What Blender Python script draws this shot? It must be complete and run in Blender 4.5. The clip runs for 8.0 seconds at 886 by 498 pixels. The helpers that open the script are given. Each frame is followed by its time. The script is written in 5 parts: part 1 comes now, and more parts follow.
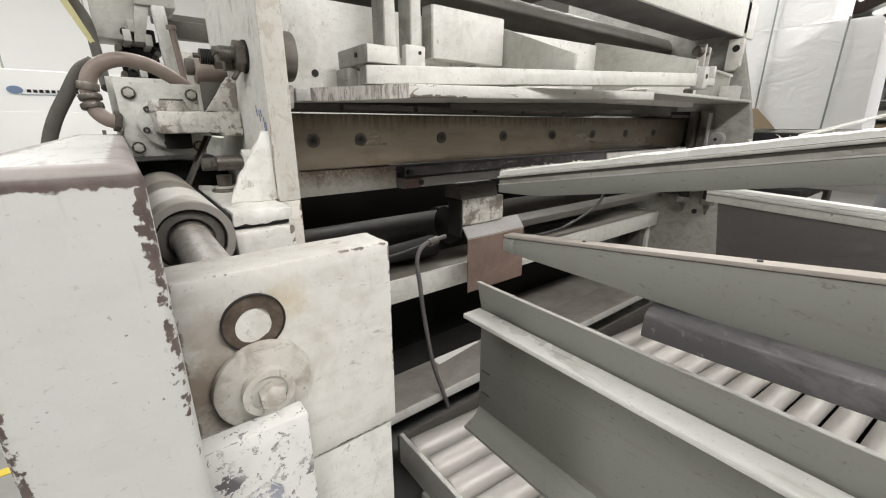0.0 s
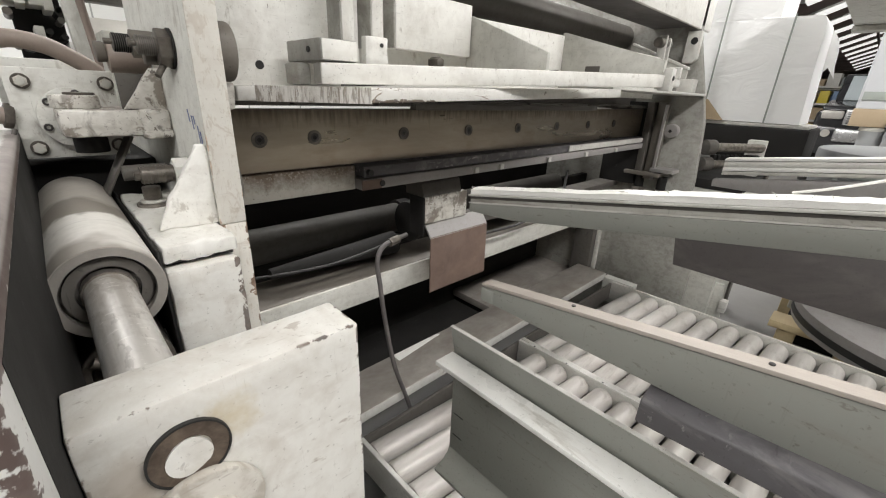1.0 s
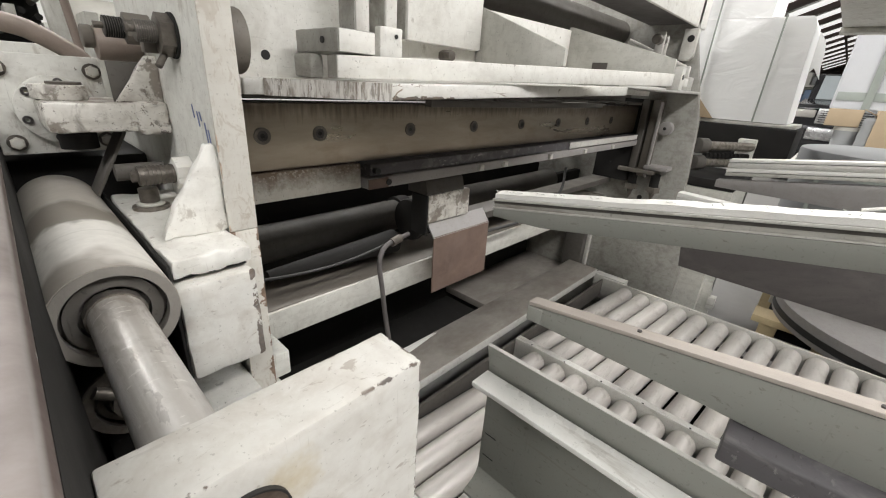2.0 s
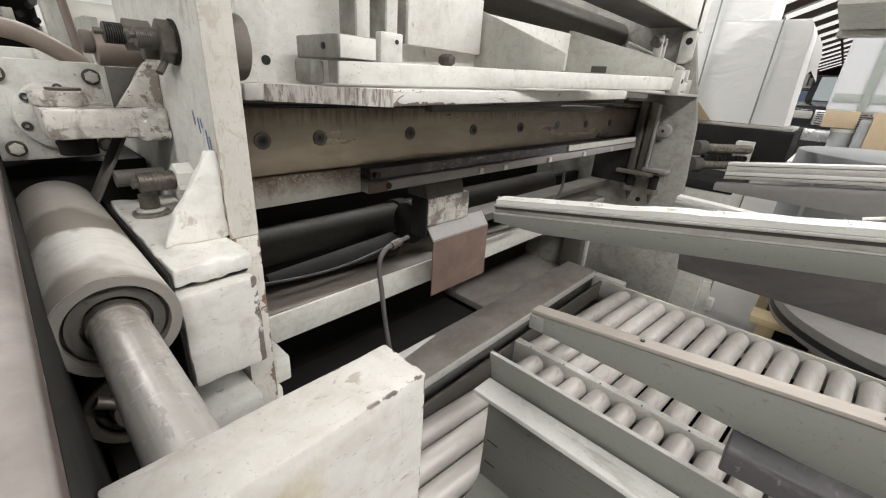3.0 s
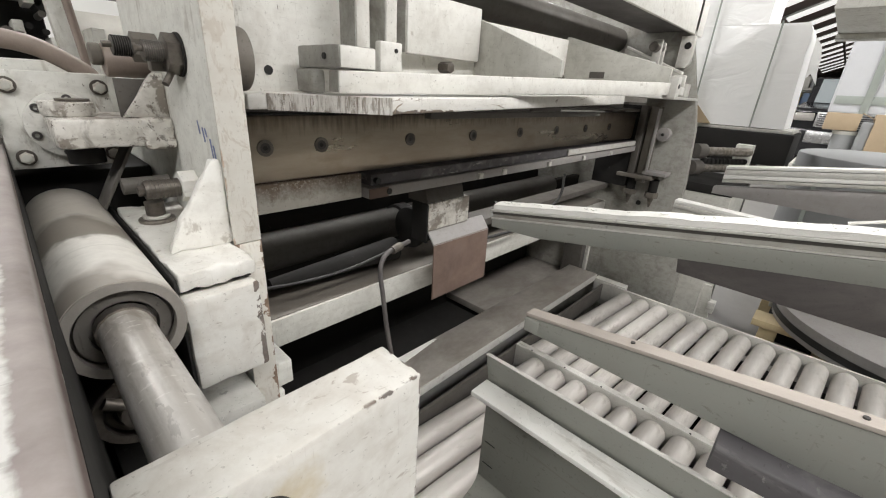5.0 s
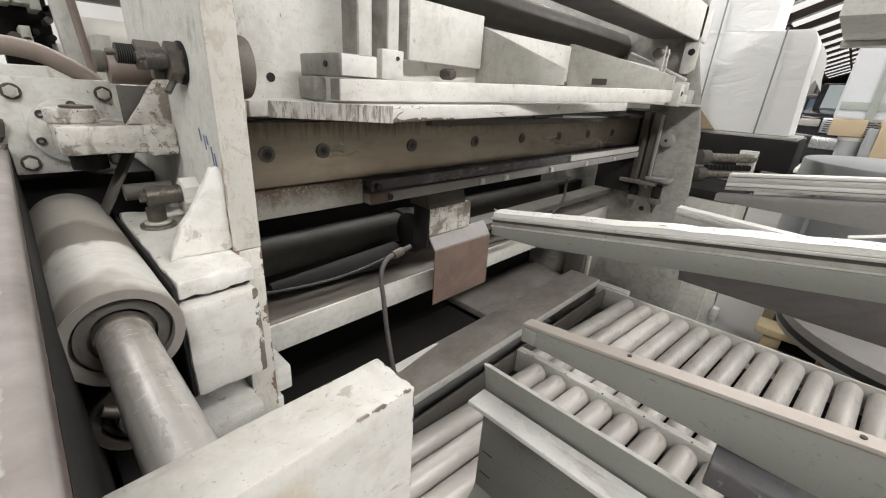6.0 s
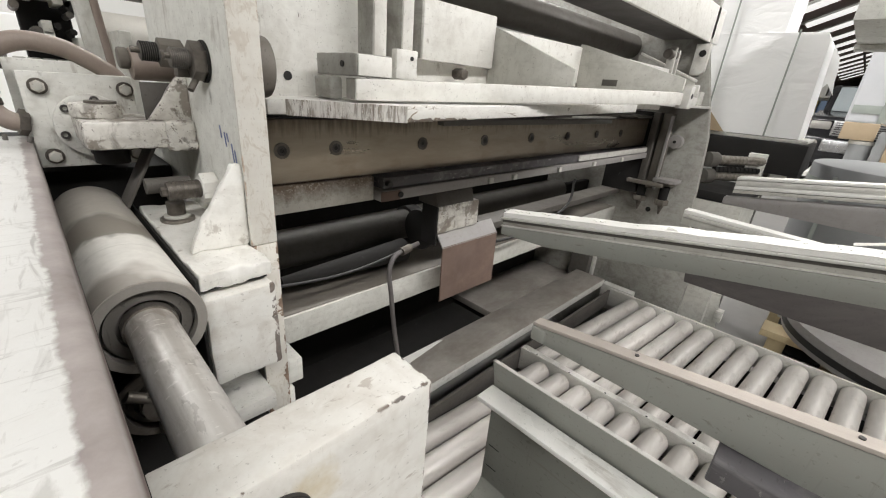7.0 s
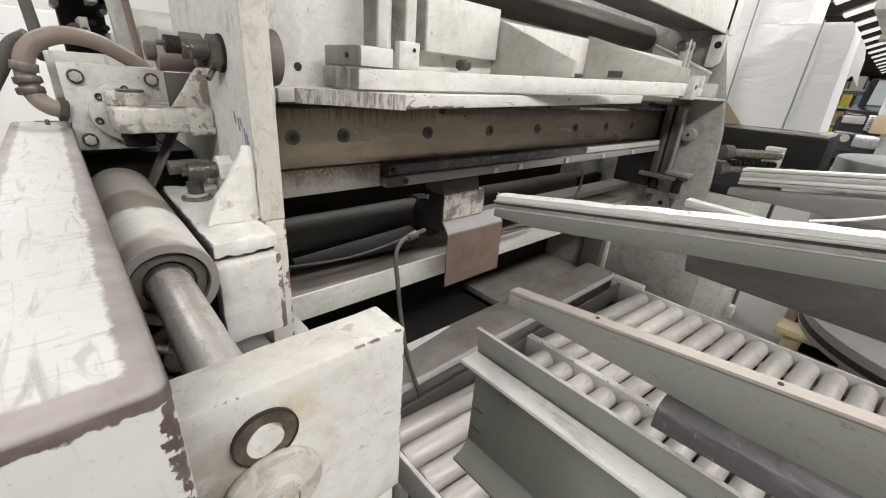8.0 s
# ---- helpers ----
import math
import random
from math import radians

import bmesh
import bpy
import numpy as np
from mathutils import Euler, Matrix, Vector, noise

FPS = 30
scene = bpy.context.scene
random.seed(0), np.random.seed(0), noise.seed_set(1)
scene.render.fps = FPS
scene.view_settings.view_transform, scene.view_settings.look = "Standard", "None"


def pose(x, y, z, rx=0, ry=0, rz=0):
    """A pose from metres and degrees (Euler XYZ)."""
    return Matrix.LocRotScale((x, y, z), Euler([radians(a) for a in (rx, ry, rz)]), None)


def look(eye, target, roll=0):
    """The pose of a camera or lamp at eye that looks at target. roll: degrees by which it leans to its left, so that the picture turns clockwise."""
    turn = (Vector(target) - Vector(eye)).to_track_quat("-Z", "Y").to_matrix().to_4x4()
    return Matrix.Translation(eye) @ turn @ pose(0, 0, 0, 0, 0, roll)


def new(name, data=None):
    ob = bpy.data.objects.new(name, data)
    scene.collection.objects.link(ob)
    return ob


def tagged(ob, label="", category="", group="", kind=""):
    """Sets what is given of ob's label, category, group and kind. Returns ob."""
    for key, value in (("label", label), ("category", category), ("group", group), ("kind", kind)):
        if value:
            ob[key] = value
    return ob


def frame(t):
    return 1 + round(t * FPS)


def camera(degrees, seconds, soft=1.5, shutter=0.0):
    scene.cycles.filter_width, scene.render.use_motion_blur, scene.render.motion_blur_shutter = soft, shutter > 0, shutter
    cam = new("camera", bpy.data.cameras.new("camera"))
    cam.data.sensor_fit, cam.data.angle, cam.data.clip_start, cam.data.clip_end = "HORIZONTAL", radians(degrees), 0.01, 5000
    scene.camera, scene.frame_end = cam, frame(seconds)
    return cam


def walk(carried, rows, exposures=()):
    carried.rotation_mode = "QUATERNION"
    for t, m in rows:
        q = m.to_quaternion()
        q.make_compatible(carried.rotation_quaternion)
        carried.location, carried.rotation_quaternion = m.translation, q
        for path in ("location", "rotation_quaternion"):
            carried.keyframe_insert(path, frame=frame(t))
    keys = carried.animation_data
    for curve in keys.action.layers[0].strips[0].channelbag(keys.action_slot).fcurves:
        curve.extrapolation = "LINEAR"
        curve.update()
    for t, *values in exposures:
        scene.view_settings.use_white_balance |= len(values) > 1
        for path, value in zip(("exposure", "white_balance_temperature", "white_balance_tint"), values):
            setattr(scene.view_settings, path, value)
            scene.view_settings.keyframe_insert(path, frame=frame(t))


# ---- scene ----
cam = camera(95.7, 8.0, soft=1.15)
PATH = [
    (0, (0.005, 0.034, 1.432), (1.175, 1.545, 0.841), -0.0),
    (0.5, (0.048, 0.072, 1.458), (1.279, 1.502, 0.795), 1.1),
    (1, (0.043, 0.116, 1.506), (1.351, 1.443, 0.778), 2.4),
    (1.5, (0.027, 0.185, 1.511), (1.379, 1.445, 0.748), 3.4),
    (3, (0.023, 0.207, 1.522), (1.395, 1.447, 0.761), 3.8),
    (3.5, (0.026, 0.198, 1.524), (1.398, 1.44, 0.766), 3.6),
    (4, (0.018, 0.196, 1.528), (1.386, 1.444, 0.772), 3.4),
    (4.5, (0.017, 0.195, 1.528), (1.386, 1.444, 0.777), 3.4),
    (6, (0.025, 0.192, 1.537), (1.385, 1.462, 0.804), 3.7),
    (6.5, (0.021, 0.19, 1.543), (1.376, 1.464, 0.808), 4.1),
    (7, (0.008, 0.192, 1.544), (1.35, 1.471, 0.794), 4.6),
    (7.5, (-0.004, 0.159, 1.522), (1.305, 1.455, 0.743), 4.8),
    (8, (0.0, 0.123, 1.539), (1.274, 1.455, 0.76), 4.5),
]
walk(cam, [(t, look(eye, target, roll)) for t, eye, target, roll in PATH])

# ---- light: rows of high-bay lamps under the roof, two of them added as fill ----
world = bpy.data.worlds.new("hall")
world.use_nodes = True
world.node_tree.nodes["Background"].inputs["Color"].default_value = (1.0, 0.98, 0.95, 1)
world.node_tree.nodes["Background"].inputs["Strength"].default_value = 0.1
scene.world = world
# (-5.0, 0.8) and (-1.6, 6.4) are unseen, added to brighten the arms and wall
LAMPS = [(-5.0, 0.8), (-1.7, -2.7), (1.6, -2.7), (4.9, -2.7), (8.5, -2.7), (13.0, -2.7), (1.9, 3.4), (5.4, 3.4), (9.8, 3.4), (-1.6, 6.4)]
LAMP_Z, LAMP_POWER = 4.9, 168.0
for lx, ly in LAMPS:
    ld = bpy.data.lights.new("high_bay_light", "AREA")
    ld.shape, ld.size, ld.size_y, ld.energy, ld.color = "RECTANGLE", 2.4, 0.6, LAMP_POWER, (1.0, 0.985, 0.975)
    lo = new("high_bay_light", ld)
    lo.matrix_world = pose(lx, ly, LAMP_Z - 0.06)


# ---- small builders ----
def part(name, bm, material, parent=None, label="", smooth=40):
    """Link a bmesh as one mesh object, under a thing if one is given."""
    me = bpy.data.meshes.new(name)
    bmesh.ops.recalc_face_normals(bm, faces=bm.faces)
    bm.to_mesh(me)
    bm.free()
    for p in me.polygons:
        p.use_smooth = True
    me.set_sharp_from_angle(angle=radians(smooth))
    me.materials.append(material)
    ob = new(name, me)
    if parent is not None:
        ob.parent = parent
    if label:
        ob["label"] = label
    return ob


def thing(name, label, category, at=(0, 0, 0), group="", kind=""):
    """An Empty that parents the parts of one thing; parts are given in world metres."""
    ob = new(name)
    ob.empty_display_size = 0.05
    return tagged(ob, label, category, group, kind)


def single(name, bm, material, label, category, group="", kind=""):
    return tagged(part(name, bm, material), label, category, group, kind)


def box(x0, x1, y0, y1, z0, z1, bev=0.002, seg=2, bm=None):
    b = bmesh.new()
    bmesh.ops.create_cube(b, size=1, matrix=Matrix.Translation(((x0 + x1) / 2, (y0 + y1) / 2, (z0 + z1) / 2))
                          @ Matrix.Diagonal((abs(x1 - x0), abs(y1 - y0), abs(z1 - z0), 1)))
    if bev:
        bmesh.ops.bevel(b, geom=list(b.edges), offset=bev, segments=seg, profile=0.5, affect="EDGES", clamp_overlap=True)
    return join(bm, b)


def join(bm, b):
    if bm is None:
        return b
    me = bpy.data.meshes.new("tmp")
    b.to_mesh(me)
    b.free()
    bm.from_mesh(me)
    bpy.data.meshes.remove(me)
    return bm


def cyl(p0, p1, r, seg=32, r2=None, bev=0.0, bm=None):
    """A solid round bar from p0 to p1."""
    p0, p1 = Vector(p0), Vector(p1)
    d = p1 - p0
    m = Matrix.Translation((p0 + p1) / 2) @ d.to_track_quat("Z", "Y").to_matrix().to_4x4()
    b = bmesh.new()
    bmesh.ops.create_cone(b, cap_ends=True, segments=seg, radius1=r, radius2=r if r2 is None else r2, depth=d.length, matrix=m)
    if bev:
        rims = [e for e in b.edges if any(len(f.verts) > 4 for f in e.link_faces)]
        bmesh.ops.bevel(b, geom=rims, offset=bev, segments=2, profile=0.5, affect="EDGES", clamp_overlap=True)
    return join(bm, b)


def ring(p0, p1, r, r_in, seg=40, bm=None):
    """A hollow round pipe from p0 to p1."""
    p0, p1 = Vector(p0), Vector(p1)
    q = (p1 - p0).to_track_quat("Z", "Y").to_matrix()
    b = bmesh.new()
    rows = []
    for p, rad in ((p0, r), (p1, r), (p1, r_in), (p0, r_in)):
        rows.append([b.verts.new(p + q @ Vector((rad * math.cos(k * math.tau / seg), rad * math.sin(k * math.tau / seg), 0))) for k in range(seg)])
    for a in range(4):
        u, v = rows[a], rows[(a + 1) % 4]
        for k in range(seg):
            b.faces.new((u[k], u[(k + 1) % seg], v[(k + 1) % seg], v[k]))
    return join(bm, b)


def prism(pts, axis, a0, a1, bev=0.0015, bm=None):
    """A flat outline drawn out along an axis. x: pts are (y, z); y: (x, z); z: (x, y)."""
    b = bmesh.new()
    put = {"x": lambda a, p: (a, p[0], p[1]), "y": lambda a, p: (p[0], a, p[1]), "z": lambda a, p: (p[0], p[1], a)}[axis]
    lo = [b.verts.new(put(a0, p)) for p in pts]
    hi = [b.verts.new(put(a1, p)) for p in pts]
    b.faces.new(lo)
    b.faces.new(hi)
    n = len(pts)
    for k in range(n):
        b.faces.new((lo[k], lo[(k + 1) % n], hi[(k + 1) % n], hi[k]))
    bmesh.ops.recalc_face_normals(b, faces=b.faces)
    if bev:
        bmesh.ops.bevel(b, geom=list(b.edges), offset=bev, segments=2, profile=0.5, affect="EDGES", clamp_overlap=True)
    return join(bm, b)


def spline(pts, n=8):
    """Points on a smooth curve through pts."""
    v = [Vector(p) for p in pts]
    v = [v[0] * 2 - v[1]] + v + [v[-1] * 2 - v[-2]]
    out = []
    for k in range(1, len(v) - 2):
        a, b, c, d = v[k - 1:k + 3]
        for j in range(n):
            t = j / n
            out.append(0.5 * ((2 * b) + (c - a) * t + (2 * a - 5 * b + 4 * c - d) * t * t + (3 * b - a - 3 * c + d) * t ** 3))
    return out + [v[-2]]


def tube(pts, r, seg=14, n=8, bm=None):
    """A round hose along a smooth curve."""
    path = spline(pts, n)
    b = bmesh.new()
    rows, up = [], Vector((0.13, 0.31, 0.94))
    for k, p in enumerate(path):
        d = (path[min(k + 1, len(path) - 1)] - path[max(k - 1, 0)]).normalized()
        s = d.cross(up).normalized()
        up = s.cross(d).normalized()
        rows.append([b.verts.new(p + r * (math.cos(j * math.tau / seg) * s + math.sin(j * math.tau / seg) * up)) for j in range(seg)])
    for u, v in zip(rows, rows[1:]):
        for j in range(seg):
            b.faces.new((u[j], u[(j + 1) % seg], v[(j + 1) % seg], v[j]))
    b.faces.new(rows[0])
    b.faces.new(rows[-1])
    return join(bm, b)


def hexa(p0, p1, r, bm=None):
    return cyl(p0, p1, r, seg=6, bev=r * 0.06, bm=bm)


def tilt(bm, slope, x0):
    """Raise a mesh along x by slope, from x0 on."""
    for v in bm.verts:
        v.co.z += slope * (v.co.x - x0)
    return bm


def rough_edges(bm, size, amount, cut=0.02, seed=0.0):
    """Cut a mesh finer and push its surface about by noise, for torn or flame-cut edges."""
    for _ in range(4):
        long = [e for e in bm.edges if e.calc_length() > cut]
        if not long:
            break
        bmesh.ops.subdivide_edges(bm, edges=long, cuts=1, use_grid_fill=True)
    for v in bm.verts:
        v.co += amount * noise.noise_vector(v.co / size + Vector((seed, seed, seed)))
    return bm


# ---- materials ----
def nodes(name, rough=0.5, metal=0.0, spec=0.5):
    m = bpy.data.materials.new(name)
    m.use_nodes = True
    t = m.node_tree
    p = t.nodes["Principled BSDF"]
    p.inputs["Roughness"].default_value, p.inputs["Metallic"].default_value = rough, metal
    p.inputs["Specular IOR Level"].default_value = spec
    return m, t, p


def coords(t, scale=(1, 1, 1)):
    c = t.nodes.new("ShaderNodeTexCoord")
    g = t.nodes.new("ShaderNodeMapping")
    g.inputs["Scale"].default_value = scale
    t.links.new(c.outputs["Object"], g.inputs["Vector"])
    return g.outputs["Vector"]


def speck(t, vec, scale, lo, hi, detail=6, rough=0.6, dist=0.0):
    """Noise, cut to a soft mask between lo and hi."""
    n = t.nodes.new("ShaderNodeTexNoise")
    n.inputs["Scale"].default_value, n.inputs["Detail"].default_value = scale, detail
    n.inputs["Roughness"].default_value, n.inputs["Distortion"].default_value = rough, dist
    t.links.new(vec, n.inputs["Vector"])
    r = t.nodes.new("ShaderNodeMapRange")
    r.inputs["From Min"].default_value, r.inputs["From Max"].default_value = lo, hi
    t.links.new(n.outputs["Fac"], r.inputs["Value"])
    return r.outputs["Result"]


def mix(t, fac, a, b):
    m = t.nodes.new("ShaderNodeMix")
    m.data_type = "RGBA"
    for sock, v in ((m.inputs["Factor"], fac), (m.inputs["A"], a), (m.inputs["B"], b)):
        if isinstance(v, (tuple, list)):
            sock.default_value = (*v, 1)
        elif isinstance(v, (int, float)):
            sock.default_value = v
        else:
            t.links.new(v, sock)
    return m.outputs["Result"]


def maths(t, op, a, b=0.0):
    m = t.nodes.new("ShaderNodeMath")
    m.operation = op
    m.use_clamp = True
    for sock, v in ((m.inputs[0], a), (m.inputs[1], b)):
        if isinstance(v, (int, float)):
            sock.default_value = v
        else:
            t.links.new(v, sock)
    return m.outputs[0]


def bump(t, p, height, strength, dist=0.002):
    b = t.nodes.new("ShaderNodeBump")
    b.inputs["Strength"].default_value, b.inputs["Distance"].default_value = strength, dist
    t.links.new(height, b.inputs["Height"])
    t.links.new(b.outputs["Normal"], p.inputs["Normal"])


def edge_gap(t, b):
    """Distance from a point of a box's surface to the box's nearest edge, in metres."""
    c = t.nodes.new("ShaderNodeTexCoord")
    sep = t.nodes.new("ShaderNodeSeparateXYZ")
    t.links.new(c.outputs["Object"], sep.inputs[0])
    d = []
    for k in range(3):
        lo, hi = b[2 * k], b[2 * k + 1]
        off = t.nodes.new("ShaderNodeMath")
        off.operation = "SUBTRACT"
        t.links.new(sep.outputs[k], off.inputs[0])
        off.inputs[1].default_value = (lo + hi) / 2
        a = t.nodes.new("ShaderNodeMath")
        a.operation = "ABSOLUTE"
        t.links.new(off.outputs[0], a.inputs[0])
        d.append(maths(t, "SUBTRACT", (hi - lo) / 2, a.outputs[0]))
    most = maths(t, "MAXIMUM", maths(t, "MAXIMUM", d[0], d[1]), d[2])
    total = t.nodes.new("ShaderNodeMath")
    total.operation = "ADD"
    t.links.new(d[0], total.inputs[0])
    t.links.new(d[1], total.inputs[1])
    total2 = t.nodes.new("ShaderNodeMath")
    total2.operation = "ADD"
    t.links.new(total.outputs[0], total2.inputs[0])
    t.links.new(d[2], total2.inputs[1])
    return maths(t, "SUBTRACT", total2.outputs[0], most)


def paint(name, base, chip=(0.11, 0.08, 0.065), chips=0.62, chip_scale=30, dirt=(0.35, 0.31, 0.26), grime=0.35, rough=0.45, edge=None, width=0.006, ragged=0.012, stretch=(1, 1, 1), gated=True):
    """Old machine paint: blotches, rubbed dirt, and chips down to the primer."""
    m, t, p = nodes(name, rough)
    vec = coords(t, stretch)
    big = speck(t, vec, 3.5, 0.35, 0.72)
    fine = speck(t, vec, 45, 0.45, 0.8, dist=0.4)
    c = mix(t, maths(t, "MULTIPLY", big, grime), base, tuple(0.6 * b + 0.4 * d for b, d in zip(base, dirt)))
    c = mix(t, maths(t, "MULTIPLY", fine, grime * 0.8), c, dirt)
    smear = speck(t, coords(t, (4, 4, 22)), 3, 0.52, 0.75)
    c = mix(t, maths(t, "MULTIPLY", smear, grime * 0.5), c, dirt)
    ch = speck(t, vec, chip_scale, chips, chips + 0.015, detail=9, rough=0.7, dist=0.2)
    gate = speck(t, vec, chip_scale * 0.22, 0.42, 0.56, detail=2)
    if gated:
        ch = maths(t, "MULTIPLY", ch, gate)
    dots = speck(t, vec, 210, 0.64, 0.68, detail=3)
    c = mix(t, maths(t, "MULTIPLY", dots, 0.13 + grime * 0.5), c, tuple(0.45 * v for v in dirt))
    lines = speck(t, coords(t, (90, 90, 5)), 3, 0.66, 0.72, detail=3)
    c = mix(t, maths(t, "MULTIPLY", lines, grime * 0.5), c, tuple(0.6 * v for v in dirt))
    rub = speck(t, coords(t, (9, 70, 70)), 2.2, 0.67, 0.71, detail=3)
    c = mix(t, maths(t, "MULTIPLY", rub, grime * 0.45), c, tuple(0.6 * v for v in dirt))
    if edge:
        n = speck(t, vec, 55, 0.25, 0.75, detail=6, dist=0.8)
        broad = speck(t, vec, 9, 0.35, 0.65, detail=3)
        gap = maths(t, "ADD", edge_gap(t, edge), maths(t, "MULTIPLY", maths(t, "SUBTRACT", n, maths(t, "MULTIPLY", broad, 0.45)), ragged))
        w = t.nodes.new("ShaderNodeMapRange")
        w.inputs["From Min"].default_value, w.inputs["From Max"].default_value = width, width + 0.0008
        w.inputs["To Min"].default_value, w.inputs["To Max"].default_value = 1.0, 0.0
        t.links.new(gap, w.inputs["Value"])
        ch = maths(t, "MAXIMUM", ch, w.outputs["Result"])
    chip2 = mix(t, speck(t, vec, 90, 0.4, 0.6), chip, tuple(0.5 * v + 0.06 for v in chip))
    c = mix(t, ch, c, chip2)
    t.links.new(c, p.inputs["Base Color"])
    r = t.nodes.new("ShaderNodeMapRange")
    r.inputs["To Min"].default_value, r.inputs["To Max"].default_value = rough - 0.08, rough + 0.2
    t.links.new(big, r.inputs["Value"])
    t.links.new(r.outputs["Result"], p.inputs["Roughness"])
    h = maths(t, "SUBTRACT", maths(t, "MULTIPLY", speck(t, vec, 120, 0.3, 0.7), 0.25), maths(t, "MULTIPLY", ch, 0.6))
    bump(t, p, maths(t, "ADD", h, 0.6), 0.35, 0.0012)
    return m


def metal(name, base, dark, rough=0.4, metallic=0.8, scale=8, stretch=(1, 1, 1), amount=0.8, rust=None):
    """Bare steel: streaks along its length, stains, and rust where given."""
    m, t, p = nodes(name, rough, metallic)
    vec = coords(t, stretch)
    a = speck(t, vec, scale, 0.32, 0.7, dist=0.3)
    b = speck(t, vec, scale * 9, 0.35, 0.75)
    c = mix(t, maths(t, "MULTIPLY", a, amount), base, dark)
    c = mix(t, maths(t, "MULTIPLY", b, amount * 0.4), c, dark)
    if rust:
        c = mix(t, speck(t, coords(t), scale * 1.3, 0.5, 0.72, dist=0.5), c, rust)
    t.links.new(c, p.inputs["Base Color"])
    r = t.nodes.new("ShaderNodeMapRange")
    r.inputs["To Min"].default_value, r.inputs["To Max"].default_value = rough - 0.1, rough + 0.18
    t.links.new(a, r.inputs["Value"])
    t.links.new(r.outputs["Result"], p.inputs["Roughness"])
    bump(t, p, b, 0.15, 0.0006)
    return m


def plain(name, base, rough=0.6, vary=0.25, scale=12, metallic=0.0, relief=0.15, stretch=(1, 1, 1)):
    m, t, p = nodes(name, rough, metallic)
    vec = coords(t, stretch)
    a = speck(t, vec, scale, 0.3, 0.7)
    b = speck(t, vec, scale * 8, 0.3, 0.7)
    c = mix(t, maths(t, "MULTIPLY", a, vary), base, tuple(v * 0.6 for v in base))
    c = mix(t, maths(t, "MULTIPLY", b, vary * 0.6), c, tuple(v * 0.7 for v in base))
    t.links.new(c, p.inputs["Base Color"])
    bump(t, p, b, relief, 0.001)
    return m


def axis_pos(t, k):
    """World coordinate k (0, 1, 2) of the surface, in metres."""
    c = t.nodes.new("ShaderNodeTexCoord")
    sep = t.nodes.new("ShaderNodeSeparateXYZ")
    t.links.new(c.outputs["Object"], sep.inputs[0])
    return sep.outputs[k]


def ramp(t, value, lo, hi, a=0.0, b=1.0):
    r = t.nodes.new("ShaderNodeMapRange")
    r.inputs["From Min"].default_value, r.inputs["From Max"].default_value = lo, hi
    r.inputs["To Min"].default_value, r.inputs["To Max"].default_value = a, b
    t.links.new(value, r.inputs["Value"])
    return r.outputs["Result"]


def wobble(t, value, vec, scale, amount, detail=4):
    """A value shifted about by centred noise."""
    n = t.nodes.new("ShaderNodeTexNoise")
    n.inputs["Scale"].default_value, n.inputs["Detail"].default_value = scale, detail
    t.links.new(vec, n.inputs["Vector"])
    m = t.nodes.new("ShaderNodeMath")
    m.operation = "MULTIPLY_ADD"
    t.links.new(n.outputs["Fac"], m.inputs[0])
    m.inputs[1].default_value = 5 * amount
    add = t.nodes.new("ShaderNodeMath")
    add.operation = "SUBTRACT"
    t.links.new(value, add.inputs[0])
    add.inputs[1].default_value = 2.5 * amount
    t.links.new(add.outputs[0], m.inputs[2])
    return m.outputs[0]


def base_of(m):
    p = m.node_tree.nodes["Principled BSDF"]
    return m.node_tree, p, p.inputs["Base Color"].links[0].from_socket


